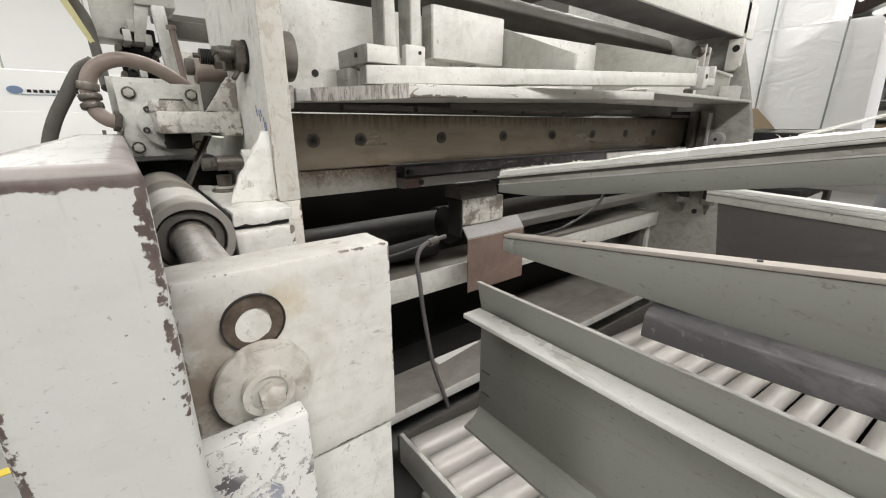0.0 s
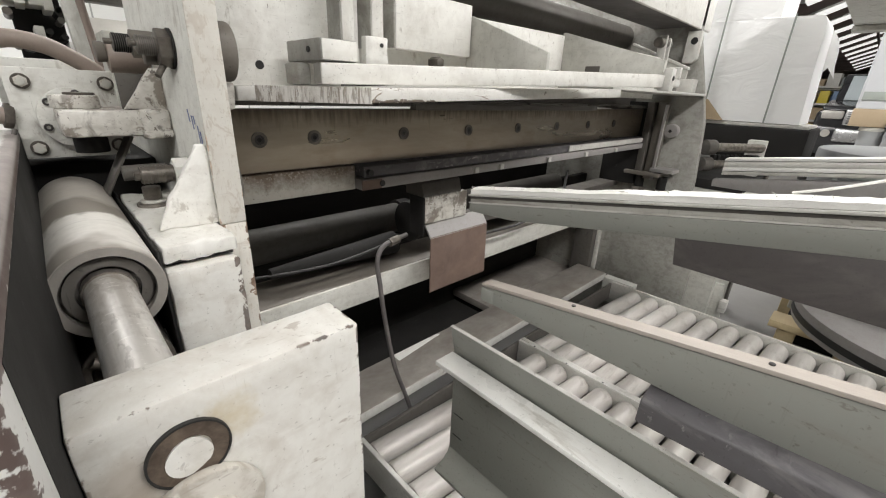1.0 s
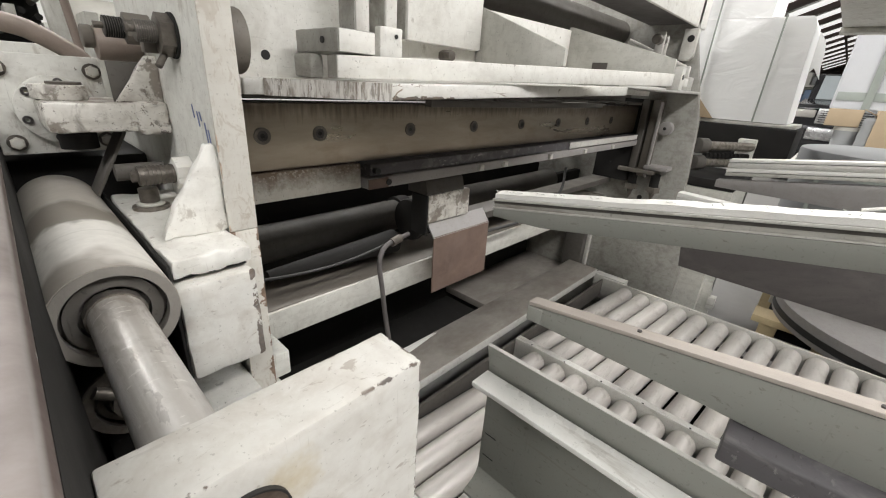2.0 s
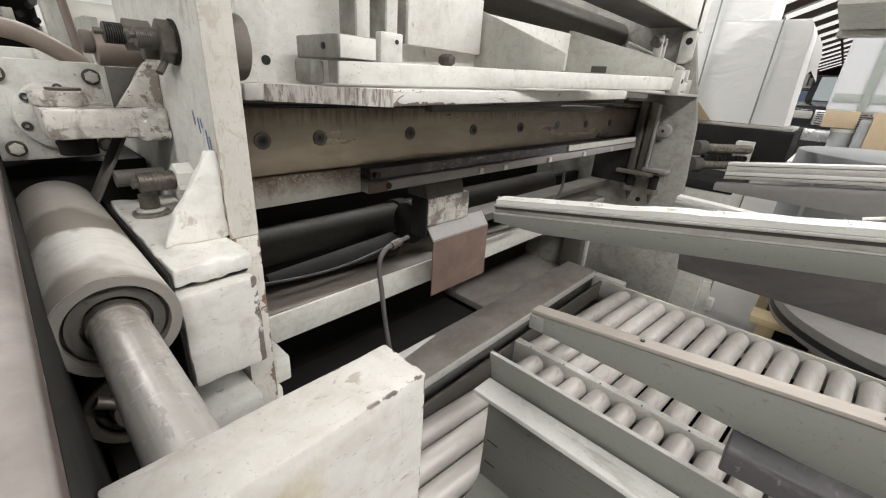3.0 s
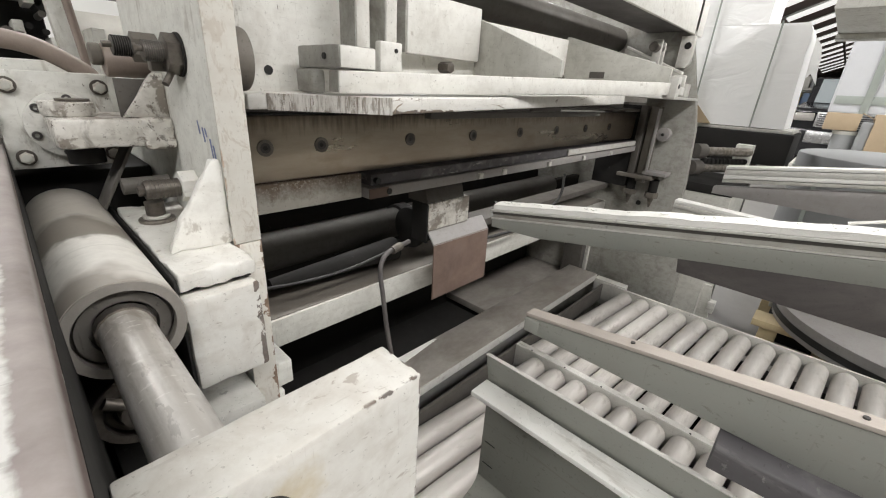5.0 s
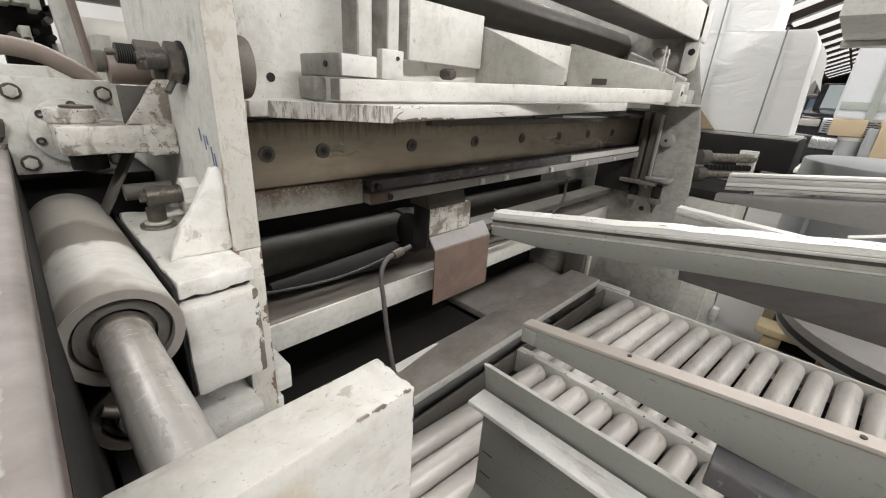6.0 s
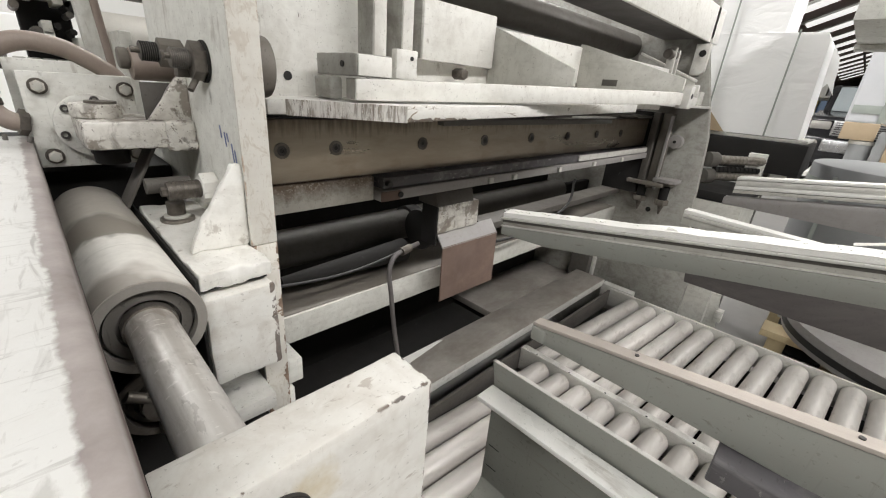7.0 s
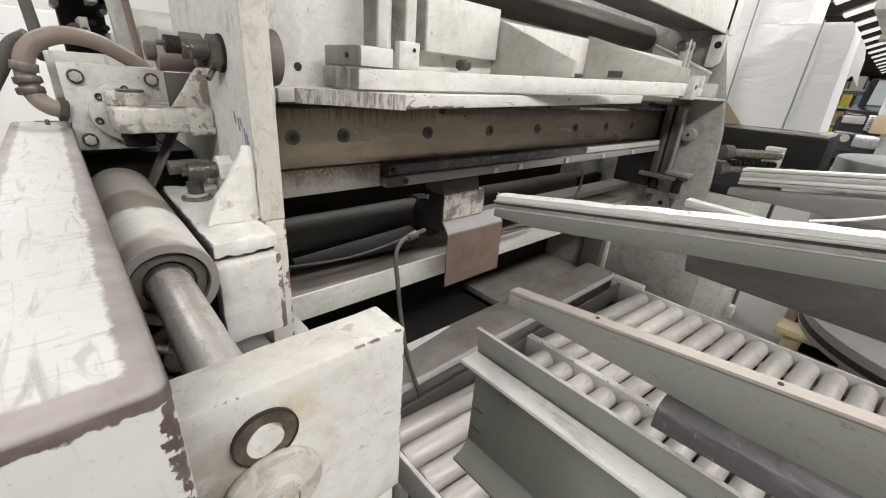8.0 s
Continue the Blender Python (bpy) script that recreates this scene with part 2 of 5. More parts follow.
def cover_paint():
    """Cream cover: a rubbed band round the lid, paled to mauve-grey for its sheen, ragged brown lost paint on the front
    edges.
    """
    m = paint("cream cover paint", (0.54, 0.54, 0.518), chip=(0.09, 0.07, 0.062), chips=0.7, chip_scale=150, grime=0.16)
    t, p, old = base_of(m)
    vec = coords(t)
    gap = edge_gap(t, COVER_BOX)
    lid = ramp(t, axis_pos(t, 2), 1.4075, 1.4105)
    # broad grey smears rubbed into the lid
    for st, amt in (((55, 5, 1), 0.75), ((7, 60, 1), 0.5), ((26, 9, 1), 0.5)):
        streak = speck(t, coords(t, st), 2.1, 0.57, 0.7, detail=5, dist=1.2)
        old = mix(t, maths(t, "MULTIPLY", maths(t, "MULTIPLY", streak, lid), amt), old, (0.27, 0.255, 0.235))
    band = ramp(t, wobble(t, wobble(t, gap, vec, 30, 0.0016, 3), vec, 160, 0.0012), 0.0135, 0.0165, 1.0, 0.0)
    # worn band on the lid, its sheen painted as a paler tone
    tone = mix(t, speck(t, vec, 25, 0.35, 0.7), (0.32, 0.285, 0.27), (0.2, 0.172, 0.162))
    c = mix(t, maths(t, "MULTIPLY", band, lid), old, tone)
    low = maths(t, "MULTIPLY", maths(t, "MULTIPLY", ramp(t, axis_pos(t, 2), 1.22, 1.31, 1.0, 0.0), ramp(t, axis_pos(t, 0), -0.05, -0.02)), 0.0035)
    front = ramp(t, wobble(t, wobble(t, maths(t, "ADD", gap, low), vec, 22, 0.0008, 2), vec, 170, 0.0026, 4), 0.0058, 0.0066, 1.0, 0.0)
    under = ramp(t, wobble(t, wobble(t, axis_pos(t, 2), vec, 25, 0.002, 3), vec, 130, 0.0022, 4), 1.3995, 1.4005)
    front = maths(t, "MAXIMUM", front, under)
    near_edge = maths(t, "MULTIPLY", ramp(t, gap, 0.02, 0.05, 1.0, 0.0), speck(t, vec, 16, 0.42, 0.55, detail=2))
    flake = maths(t, "MULTIPLY", speck(t, vec, 130, 0.68, 0.695, detail=3), near_edge)
    lost = maths(t, "MULTIPLY", maths(t, "MAXIMUM", front, flake), maths(t, "SUBTRACT", 1.0, lid))
    brown = mix(t, speck(t, vec, 70, 0.4, 0.65), (0.085, 0.06, 0.053), (0.13, 0.1, 0.09))
    c = mix(t, lost, c, brown)
    t.links.new(c, p.inputs["Base Color"])
    return m


def block_paint():
    """Cream block with chipped edges, brown grease at one side and a yellow oil stain by the bore."""
    m = paint("cream block paint", CREAM, chip=(0.14, 0.105, 0.085), chips=0.68, chip_scale=40, edge=BLOCK_BOX, width=0.0024, ragged=0.0075, grime=0.45, dirt=(0.38, 0.33, 0.27))
    t, p, old = base_of(m)
    vec = coords(t)
    for at, r, col, amt in (((0.094, 0.376, 1.285), 0.024, (0.5, 0.42, 0.27), 0.75), ((0.02, 0.376, 1.22), 0.05, (0.27, 0.215, 0.16), 0.95), ((0.03, 0.376, 1.27), 0.035, (0.4, 0.35, 0.29), 0.7)):
        c = t.nodes.new("ShaderNodeTexCoord")
        d = t.nodes.new("ShaderNodeVectorMath")
        d.operation = "DISTANCE"
        t.links.new(c.outputs["Object"], d.inputs[0])
        d.inputs[1].default_value = at
        blot = ramp(t, wobble(t, wobble(t, d.outputs["Value"], vec, 40, r * 0.3), vec, 190, r * 0.12), r * 0.25, r, 1.0, 0.0)
        old = mix(t, maths(t, "MULTIPLY", blot, amt), old, col)
    t.links.new(old, p.inputs["Base Color"])
    return m


def stained_holder():
    """Cream paint browned by oil along its upper half, with dark speckles."""
    m = paint("oil-stained holder paint", (0.52, 0.505, 0.455), chips=0.66, chip_scale=90, grime=0.5, dirt=(0.25, 0.2, 0.15))
    t, p, old = base_of(m)
    vec = coords(t)
    high = ramp(t, wobble(t, wobble(t, axis_pos(t, 2), vec, 14, 0.012), vec, 130, 0.007), 1.282, 1.318)
    c = mix(t, high, old, (0.16, 0.115, 0.08))
    spot = maths(t, "MULTIPLY", speck(t, vec, 190, 0.55, 0.62, detail=3), high)
    c = mix(t, maths(t, "MULTIPLY", spot, 0.6), c, (0.5, 0.47, 0.41))
    t.links.new(c, p.inputs["Base Color"])
    return m


def peeled(name, brown, amount, reach):
    """The plate's front edge: cream with faint tan scratches; brown patches eat in from its corners."""
    m = paint(name, (0.66, 0.64, 0.585), chip=(0.4, 0.32, 0.25), chips=0.69, chip_scale=90, grime=0.3, dirt=(0.42, 0.36, 0.29))
    t, p, old = base_of(m)
    vec = coords(t)
    for st, amt in (((60, 1, 22), 0.5), ((22, 1, 14), 0.5)):
        scratch = speck(t, coords(t, st), 1.6, 0.56, 0.64, detail=6, dist=1.5)
        old = mix(t, maths(t, "MULTIPLY", scratch, amt), old, (0.46, 0.40, 0.33))
    gap = edge_gap(t, STRIP_BOX)
    eat = ramp(t, wobble(t, wobble(t, gap, coords(t, (1, 1, 0.6)), 24, amount, 3), vec, 120, amount * 0.4, 5), reach, reach + 0.0008, 1.0, 0.0)
    c = mix(t, eat, old, mix(t, speck(t, vec, 80, 0.4, 0.65), brown, tuple(v * 1.6 + 0.02 for v in brown)))
    t.links.new(c, p.inputs["Base Color"])
    bump(t, p, maths(t, "SUBTRACT", 1.0, eat), 0.4, 0.0008)
    return m


def shaft_steel():
    """Turned steel shaft: painted light and dark reflections along its length, scuffs, scores and grease towards the
    roller.
    """
    m, t, p = nodes("worn bright steel", 0.4, 0.15)
    vec = coords(t)
    band = speck(t, coords(t, (1, 0.03, 1)), 60, 0.38, 0.62, detail=3)
    broad = speck(t, coords(t, (1, 0.06, 1)), 26, 0.4, 0.6, detail=2)
    mott = speck(t, coords(t, (1, 0.5, 1)), 70, 0.42, 0.66, detail=7, dist=0.8)
    score = speck(t, coords(t, (1, 0.3, 1)), 150, 0.62, 0.66, detail=3)
    nick = speck(t, coords(t, (0.5, 1.6, 0.5)), 130, 0.66, 0.69, detail=2)
    # lengthwise bands imitate reflections in the colour
    c = mix(t, band, (0.84, 0.825, 0.79), (0.5, 0.475, 0.44))
    c = mix(t, maths(t, "MULTIPLY", broad, 0.45), c, (0.33, 0.30, 0.265))
    greasy = ramp(t, wobble(t, wobble(t, axis_pos(t, 1), vec, 40, 0.03), vec, 140, 0.01), 0.50, 0.66)
    c = mix(t, maths(t, "MULTIPLY", mott, maths(t, "ADD", maths(t, "MULTIPLY", greasy, 0.4), 0.12)), c, (0.2, 0.165, 0.13))
    c = mix(t, maths(t, "MULTIPLY", greasy, 0.3), c, (0.25, 0.215, 0.175))
    c = mix(t, maths(t, "MULTIPLY", score, 0.3), c, (0.16, 0.14, 0.12))
    c = mix(t, maths(t, "MULTIPLY", nick, 0.4), c, (0.86, 0.84, 0.8))
    t.links.new(c, p.inputs["Base Color"])
    t.links.new(ramp(t, mott, 0, 1, 0.3, 0.55), p.inputs["Roughness"])
    bump(t, p, mott, 0.2, 0.0006)
    return m


def roller_skin():
    """Pale roller rubber: grey-brown worn zone, a bright rubbed middle, grubby near the rim."""
    m, t, p = nodes("pale roller rubber", 0.55)
    vec = coords(t)
    y = wobble(t, wobble(t, axis_pos(t, 1), coords(t, (1, 0.6, 1)), 13, 0.045, 3), vec, 60, 0.006)
    grey, white = (0.2, 0.178, 0.15), (0.72, 0.7, 0.65)
    c = mix(t, ramp(t, y, 0.685, 0.72), (0.36, 0.33, 0.29), white)
    c = mix(t, ramp(t, y, 0.79, 0.812), c, grey)
    c = mix(t, ramp(t, y, 0.915, 0.95), c, (0.46, 0.43, 0.385))
    fine = speck(t, vec, 60, 0.3, 0.75)
    c = mix(t, maths(t, "MULTIPLY", fine, 0.25), c, (0.22, 0.2, 0.17))
    c = mix(t, maths(t, "MULTIPLY", speck(t, coords(t, (2, 60, 2)), 2, 0.6, 0.7, detail=3), 0.2), c, (0.22, 0.2, 0.17))
    t.links.new(c, p.inputs["Base Color"])
    bump(t, p, fine, 0.2, 0.0008)
    return m


def wrap_sheet():
    """White woven sheeting with many small slanting creases."""
    m, t, p = nodes("white wrap", 0.5)
    vec = coords(t, (1, 1, 1.8))
    n = t.nodes.new("ShaderNodeTexNoise")
    n.inputs["Scale"].default_value, n.inputs["Detail"].default_value, n.inputs["Distortion"].default_value = 4.5, 3, 0.8
    t.links.new(vec, n.inputs["Vector"])
    ridge = t.nodes.new("ShaderNodeMath")
    ridge.operation = "ABSOLUTE"
    off = t.nodes.new("ShaderNodeMath")
    off.operation = "SUBTRACT"
    t.links.new(n.outputs["Fac"], off.inputs[0])
    off.inputs[1].default_value = 0.5
    t.links.new(off.outputs[0], ridge.inputs[0])
    c = mix(t, maths(t, "MULTIPLY", speck(t, vec, 3, 0.4, 0.7), 0.2), (0.93, 0.93, 0.925), (0.84, 0.84, 0.83))
    t.links.new(c, p.inputs["Base Color"])
    bump(t, p, maths(t, "MULTIPLY", ramp(t, ridge.outputs[0], 0.0, 0.2), speck(t, coords(t), 2.6, 0.4, 0.65, detail=2)), 0.2, 0.012)
    return m


def smeared(m, scale, lo, hi, colour, amount, stretch=(1, 1, 1)):
    """Rub a second dirt into a paint, in soft blots or streaks."""
    t, p, old = base_of(m)
    blot = speck(t, coords(t, stretch), scale, lo, hi, detail=8, rough=0.65, dist=0.5)
    t.links.new(mix(t, maths(t, "MULTIPLY", blot, amount), old, colour), p.inputs["Base Color"])
    return m


CREAM = (0.7, 0.69, 0.648)
COVER_BOX = (-0.072, 0.011, 0.295, 1.2, 0.6, 1.413)
BLOCK_BOX = (0.012, 0.201, 0.376, 0.426, 1.104, 1.319)
KEEPER_BOX = (0.0, 0.092, 0.34, 0.362, 0.9, 1.19)
STRIP_BOX = (0.2095, 0.2485, 0.78, 0.80, 0.903, 2.29)
M_CREAM = paint("cream machine paint", (0.76, 0.75, 0.705), chips=0.66, chip_scale=34)
M_BLOCK = block_paint()
M_COVER = cover_paint()
M_KEEPER = paint("chipped keeper paint", (0.74, 0.73, 0.7), chip=(0.13, 0.12, 0.13), chips=0.55, chip_scale=62, grime=0.2, edge=KEEPER_BOX, width=0.001, ragged=0.004)
M_WORN = paint("badly chipped cream paint", (0.68, 0.66, 0.61), chip=(0.14, 0.115, 0.095), chips=0.58, chip_scale=70, grime=0.85, dirt=(0.25, 0.22, 0.18))
M_SMUDGE = paint("smudged cream paint", (0.58, 0.56, 0.51), chip=(0.3, 0.26, 0.21), chips=0.66, chip_scale=90, grime=0.8, dirt=(0.3, 0.26, 0.21))
M_STRIP = peeled("flaking edge paint", (0.36, 0.28, 0.215), 0.0035, -0.0012)
M_PEEL = peeled("peeling edge paint", (0.17, 0.115, 0.08), 0.0085, 0.0012)
M_SCRAPE = paint("scraped cream edge", (0.74, 0.72, 0.68), chip=(0.33, 0.29, 0.24), chips=0.53, chip_scale=46, grime=0.6, dirt=(0.3, 0.26, 0.21), stretch=(5, 5, 0.45))
M_CRACK = paint("cracked cream edge", (0.72, 0.71, 0.67), chip=(0.19, 0.15, 0.115), chips=0.63, chip_scale=50, grime=0.35, edge=(0.0, 3.0, 0.731, 1.6, 1.487, 1.55), width=0.004, ragged=0.012)
M_GREEN = paint("grey green paint", (0.27, 0.275, 0.248), chip=(0.1, 0.09, 0.08), chips=0.68, grime=0.35, dirt=(0.27, 0.25, 0.22), rough=0.5)
M_FLANGE = paint("rubbed grey paint", (0.63, 0.62, 0.58), chip=(0.2, 0.19, 0.17), chips=0.66, grime=0.4, dirt=(0.3, 0.28, 0.25), rough=0.45)
M_FRAME = paint("dull machine grey", (0.54, 0.535, 0.49), chip=(0.09, 0.08, 0.07), chips=0.67, grime=0.5, dirt=(0.2, 0.18, 0.15), rough=0.55)
M_PLATE = paint("light grey plate paint", (0.73, 0.73, 0.68), chip=(0.1, 0.09, 0.08), chips=0.68, grime=0.35, dirt=(0.25, 0.22, 0.19), rough=0.5)
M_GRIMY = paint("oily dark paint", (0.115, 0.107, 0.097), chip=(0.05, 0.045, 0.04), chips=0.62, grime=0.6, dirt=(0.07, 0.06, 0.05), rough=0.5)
M_BLADE2 = paint("worn violet-black paint", (0.1, 0.095, 0.1), chip=(0.42, 0.41, 0.39), chips=0.6, chip_scale=60, grime=0.4, dirt=(0.07, 0.06, 0.06), rough=0.45, stretch=(0.3, 1, 1))
# near-black for dark steel, and for fill where voids lie in deep shade
M_SHADEBLACK = paint("black steel and shaded voids", (0.02, 0.019, 0.018), chip=(0.02, 0.02, 0.02), chips=0.65, grime=0.4, dirt=(0.02, 0.018, 0.016), rough=0.78)
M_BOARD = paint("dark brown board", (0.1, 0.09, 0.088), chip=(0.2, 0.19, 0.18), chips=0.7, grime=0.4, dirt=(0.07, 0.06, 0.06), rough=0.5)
M_BLADE = metal("blade steel", (0.41, 0.36, 0.29), (0.24, 0.195, 0.15), rough=0.33, metallic=0.8, scale=3, stretch=(0.8, 1, 4), amount=0.7)


def rubbed_shaded_blade(m):
    """Fine upright rub marks and painted shade under the blade's upper edge, and brown oil blots."""
    t, p, old = base_of(m)
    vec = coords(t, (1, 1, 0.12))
    # upper edge darkened: its shade is painted in along with the rub marks
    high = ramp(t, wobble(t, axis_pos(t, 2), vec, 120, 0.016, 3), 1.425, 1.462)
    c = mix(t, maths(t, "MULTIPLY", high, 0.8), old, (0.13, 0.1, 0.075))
    blot = speck(t, coords(t, (1, 1, 2)), 7, 0.55, 0.7, detail=5)
    c = mix(t, maths(t, "MULTIPLY", blot, 0.45), c, (0.2, 0.145, 0.095))
    t.links.new(c, p.inputs["Base Color"])
    return m


rubbed_shaded_blade(M_BLADE)
M_DARK = metal("black oily steel", (0.12, 0.112, 0.11), (0.035, 0.032, 0.032), rough=0.42, metallic=0.5, scale=22, stretch=(1, 0.5, 1))
M_STEEL = shaft_steel()
M_BOLT = metal("zinc bolt", (0.42, 0.39, 0.35), (0.13, 0.11, 0.09), rough=0.42, metallic=0.8, scale=60)
M_ROLLER = metal("galvanised roller", (0.63, 0.605, 0.57), (0.43, 0.4, 0.37), rough=0.45, metallic=0.25, scale=5, stretch=(0.4, 2, 2))
M_RUST = metal("rusty plate", (0.2, 0.135, 0.105), (0.115, 0.08, 0.066), rough=0.7, metallic=0.1, scale=9, rust=(0.17, 0.12, 0.1))
M_GEAR = metal("greased gear steel", (0.2, 0.18, 0.155), (0.06, 0.05, 0.045), rough=0.45, metallic=0.6, scale=25)
M_BEAMTOP = metal("walked steel plate", (0.48, 0.45, 0.41), (0.24, 0.21, 0.18), rough=0.45, metallic=0.35, scale=4, stretch=(1, 1.5, 1))
M_RUBBER = plain("pinch roller rubber", (0.66, 0.64, 0.585), 0.6, 0.2, 30)
M_ROLL = roller_skin()
M_DULLRIM = plain("grubby roller rim", (0.27, 0.25, 0.225), 0.6, 0.35, 40)
M_GREASY = stained_holder()
M_DULL = paint("dull brown grey", (0.15, 0.135, 0.115), chip=(0.1, 0.09, 0.08), chips=0.66, grime=0.5, dirt=(0.09, 0.075, 0.06), rough=0.65)
M_ARM = paint("streaked arm paint", (0.5, 0.49, 0.45), chip=(0.2, 0.18, 0.16), chips=0.66, grime=0.5, dirt=(0.25, 0.22, 0.18))
M_BRIGHT = paint("rubbed paint, paled for light", (0.82, 0.815, 0.78), chip=(0.3, 0.28, 0.25), chips=0.68, grime=0.25, dirt=(0.45, 0.42, 0.38), rough=0.3)
M_BEAM = paint("flat cream beam paint", (0.58, 0.575, 0.53), chip=(0.1, 0.09, 0.08), chips=0.68, grime=0.5, dirt=(0.25, 0.22, 0.19), rough=0.78)
M_BRONZE = metal("greasy brown bore ring", (0.2, 0.155, 0.12), (0.07, 0.052, 0.04), rough=0.45, metallic=0.5, scale=70)
M_WEB = paint("brown grey arm paint", (0.34, 0.325, 0.315), chip=(0.2, 0.18, 0.16), chips=0.68, grime=0.4, dirt=(0.22, 0.2, 0.18), rough=0.5)
M_PILLAR = paint("oil-dulled grey, also for shaded sides", (0.4, 0.395, 0.36), chip=(0.09, 0.08, 0.07), chips=0.67, grime=0.6, dirt=(0.14, 0.125, 0.105), rough=0.55)
M_MOUNT = paint("smeared mount paint", (0.68, 0.675, 0.63), chip=(0.12, 0.1, 0.08), chips=0.66, chip_scale=60, grime=0.5, dirt=(0.22, 0.19, 0.15), rough=0.5)
M_TUBEGREY = paint("dull tube paint", (0.085, 0.081, 0.074), chips=0.67, grime=0.6, dirt=(0.05, 0.043, 0.036), rough=0.6)
M_HOSE = plain("brown hose", (0.28, 0.225, 0.19), 0.5, 0.4, 30)
M_BLACK = plain("black rubber", (0.02, 0.019, 0.018), 0.55, 0.3, 30)
M_FELT = plain("frayed white felt", (0.85, 0.84, 0.8), 0.9, 0.12, 60, relief=0.6)
M_WRAP = wrap_sheet()
M_STRAP = plain("grey strap", (0.33, 0.36, 0.33), 0.5, 0.2)
M_WOOD = plain("yellow pine", (0.62, 0.5, 0.3), 0.65, 0.3, 6, stretch=(1, 6, 6))
M_CARD = plain("cardboard", (0.42, 0.325, 0.215), 0.8, 0.2, 8)
M_FLOOR = plain("sealed concrete", (0.3, 0.292, 0.28), 0.35, 0.35, 1.5)
M_WALL = plain("white insulated wall", (0.82, 0.82, 0.79), 0.6, 0.05, 0.7)
M_DIM = plain("dark grey of unseen walls", (0.22, 0.215, 0.2), 0.8, 0.25, 1.2)
M_SEAM = plain("wall seam", (0.42, 0.43, 0.4), 0.6)
M_ROOF = plain("white roof sheet", (0.75, 0.75, 0.72), 0.6, 0.1, 1)
M_TRUSS = plain("red oxide steel", (0.19, 0.145, 0.13), 0.6, 0.3, 4)
M_PAINTMARK = plain("blue marker", (0.16, 0.19, 0.33), 0.6)
M_TAG = plain("pale yellow plastic", (0.72, 0.68, 0.36), 0.5)
M_FADED = paint("flaked blue paint", (0.3, 0.315, 0.37), chip=(0.7, 0.69, 0.66), chips=0.5, chip_scale=75, grime=0.3, gated=False)
M_GREYBOX = plain("grey blue tarp", (0.28, 0.287, 0.29), 0.5, 0.2, 3)
M_YELLOW = plain("yellow tape", (0.75, 0.6, 0.08), 0.5)
M_PINKWOOD = plain("pale wooden strip", (0.44, 0.395, 0.35), 0.6, 0.25, 20, stretch=(4, 0.4, 4))


def glow(name, colour, power):
    m, t, p = nodes(name)
    p.inputs["Emission Color"].default_value = (*colour, 1)
    p.inputs["Emission Strength"].default_value = power
    p.inputs["Base Color"].default_value = (0.8, 0.8, 0.8, 1)
    return m


def cracked(m):
    """Thin brown cracks that wander along the length of painted edges."""
    t = m.node_tree
    p = t.nodes["Principled BSDF"]
    old = p.inputs["Base Color"].links[0].from_socket
    v = t.nodes.new("ShaderNodeTexVoronoi")
    v.feature = "DISTANCE_TO_EDGE"
    v.inputs["Scale"].default_value = 26
    n = t.nodes.new("ShaderNodeTexNoise")
    n.inputs["Scale"].default_value = 9
    vec = coords(t, (0.5, 1, 2.2))
    t.links.new(vec, n.inputs["Vector"])
    add = t.nodes.new("ShaderNodeVectorMath")
    add.operation = "MULTIPLY_ADD"
    t.links.new(n.outputs["Color"], add.inputs[0])
    add.inputs[1].default_value = (0.06, 0.06, 0.06)
    t.links.new(vec, add.inputs[2])
    t.links.new(add.outputs[0], v.inputs["Vector"])
    r = t.nodes.new("ShaderNodeMapRange")
    r.inputs["From Min"].default_value, r.inputs["From Max"].default_value = 0.012, 0.03
    r.inputs["To Min"].default_value, r.inputs["To Max"].default_value = 1.0, 0.0
    t.links.new(v.outputs["Distance"], r.inputs["Value"])
    gate = speck(t, coords(t), 14, 0.55, 0.63, detail=3)
    c = mix(t, maths(t, "MULTIPLY", r.outputs["Result"], gate), old, (0.26, 0.21, 0.16))
    t.links.new(c, p.inputs["Base Color"])
    return m


cracked(M_CRACK)
cracked(M_WORN)
smeared(M_SCRAPE, 38, 0.54, 0.60, (0.2, 0.165, 0.13), 0.75, (2.5, 2.5, 0.5))
smeared(M_SCRAPE, 120, 0.55, 0.62, (0.36, 0.32, 0.27), 0.6, (4, 4, 0.25))
smeared(M_ROLLER, 10, 0.54, 0.66, (0.27, 0.24, 0.21), 0.55, (0.6, 2, 2))
smeared(M_ARM, 22, 0.5, 0.62, (0.17, 0.14, 0.11), 0.7, (1, 0.15, 1))
smeared(M_WORN, 26, 0.53, 0.58, (0.2, 0.17, 0.14), 0.85)
smeared(M_WORN, 11, 0.54, 0.6, (0.17, 0.145, 0.12), 0.7)
smeared(M_MOUNT, 22, 0.57, 0.66, (0.24, 0.2, 0.16), 0.75, (1, 1, 0.5))
smeared(M_PILLAR, 9, 0.5, 0.68, (0.17, 0.155, 0.13), 0.7)
smeared(M_GREEN, 26, 0.57, 0.68, (0.2, 0.175, 0.145), 0.6, (1, 0.12, 1))
smeared(M_GREEN, 150, 0.62, 0.67, (0.12, 0.1, 0.085), 0.5, (1, 0.4, 1))
smeared(M_PLATE, 34, 0.57, 0.65, (0.36, 0.33, 0.28), 0.6, (1, 1, 0.25))
smeared(M_PLATE, 130, 0.66, 0.69, (0.2, 0.17, 0.14), 0.6)
smeared(M_PLATE, 12, 0.58, 0.72, (0.3, 0.27, 0.22), 0.5, (1, 1, 0.4))
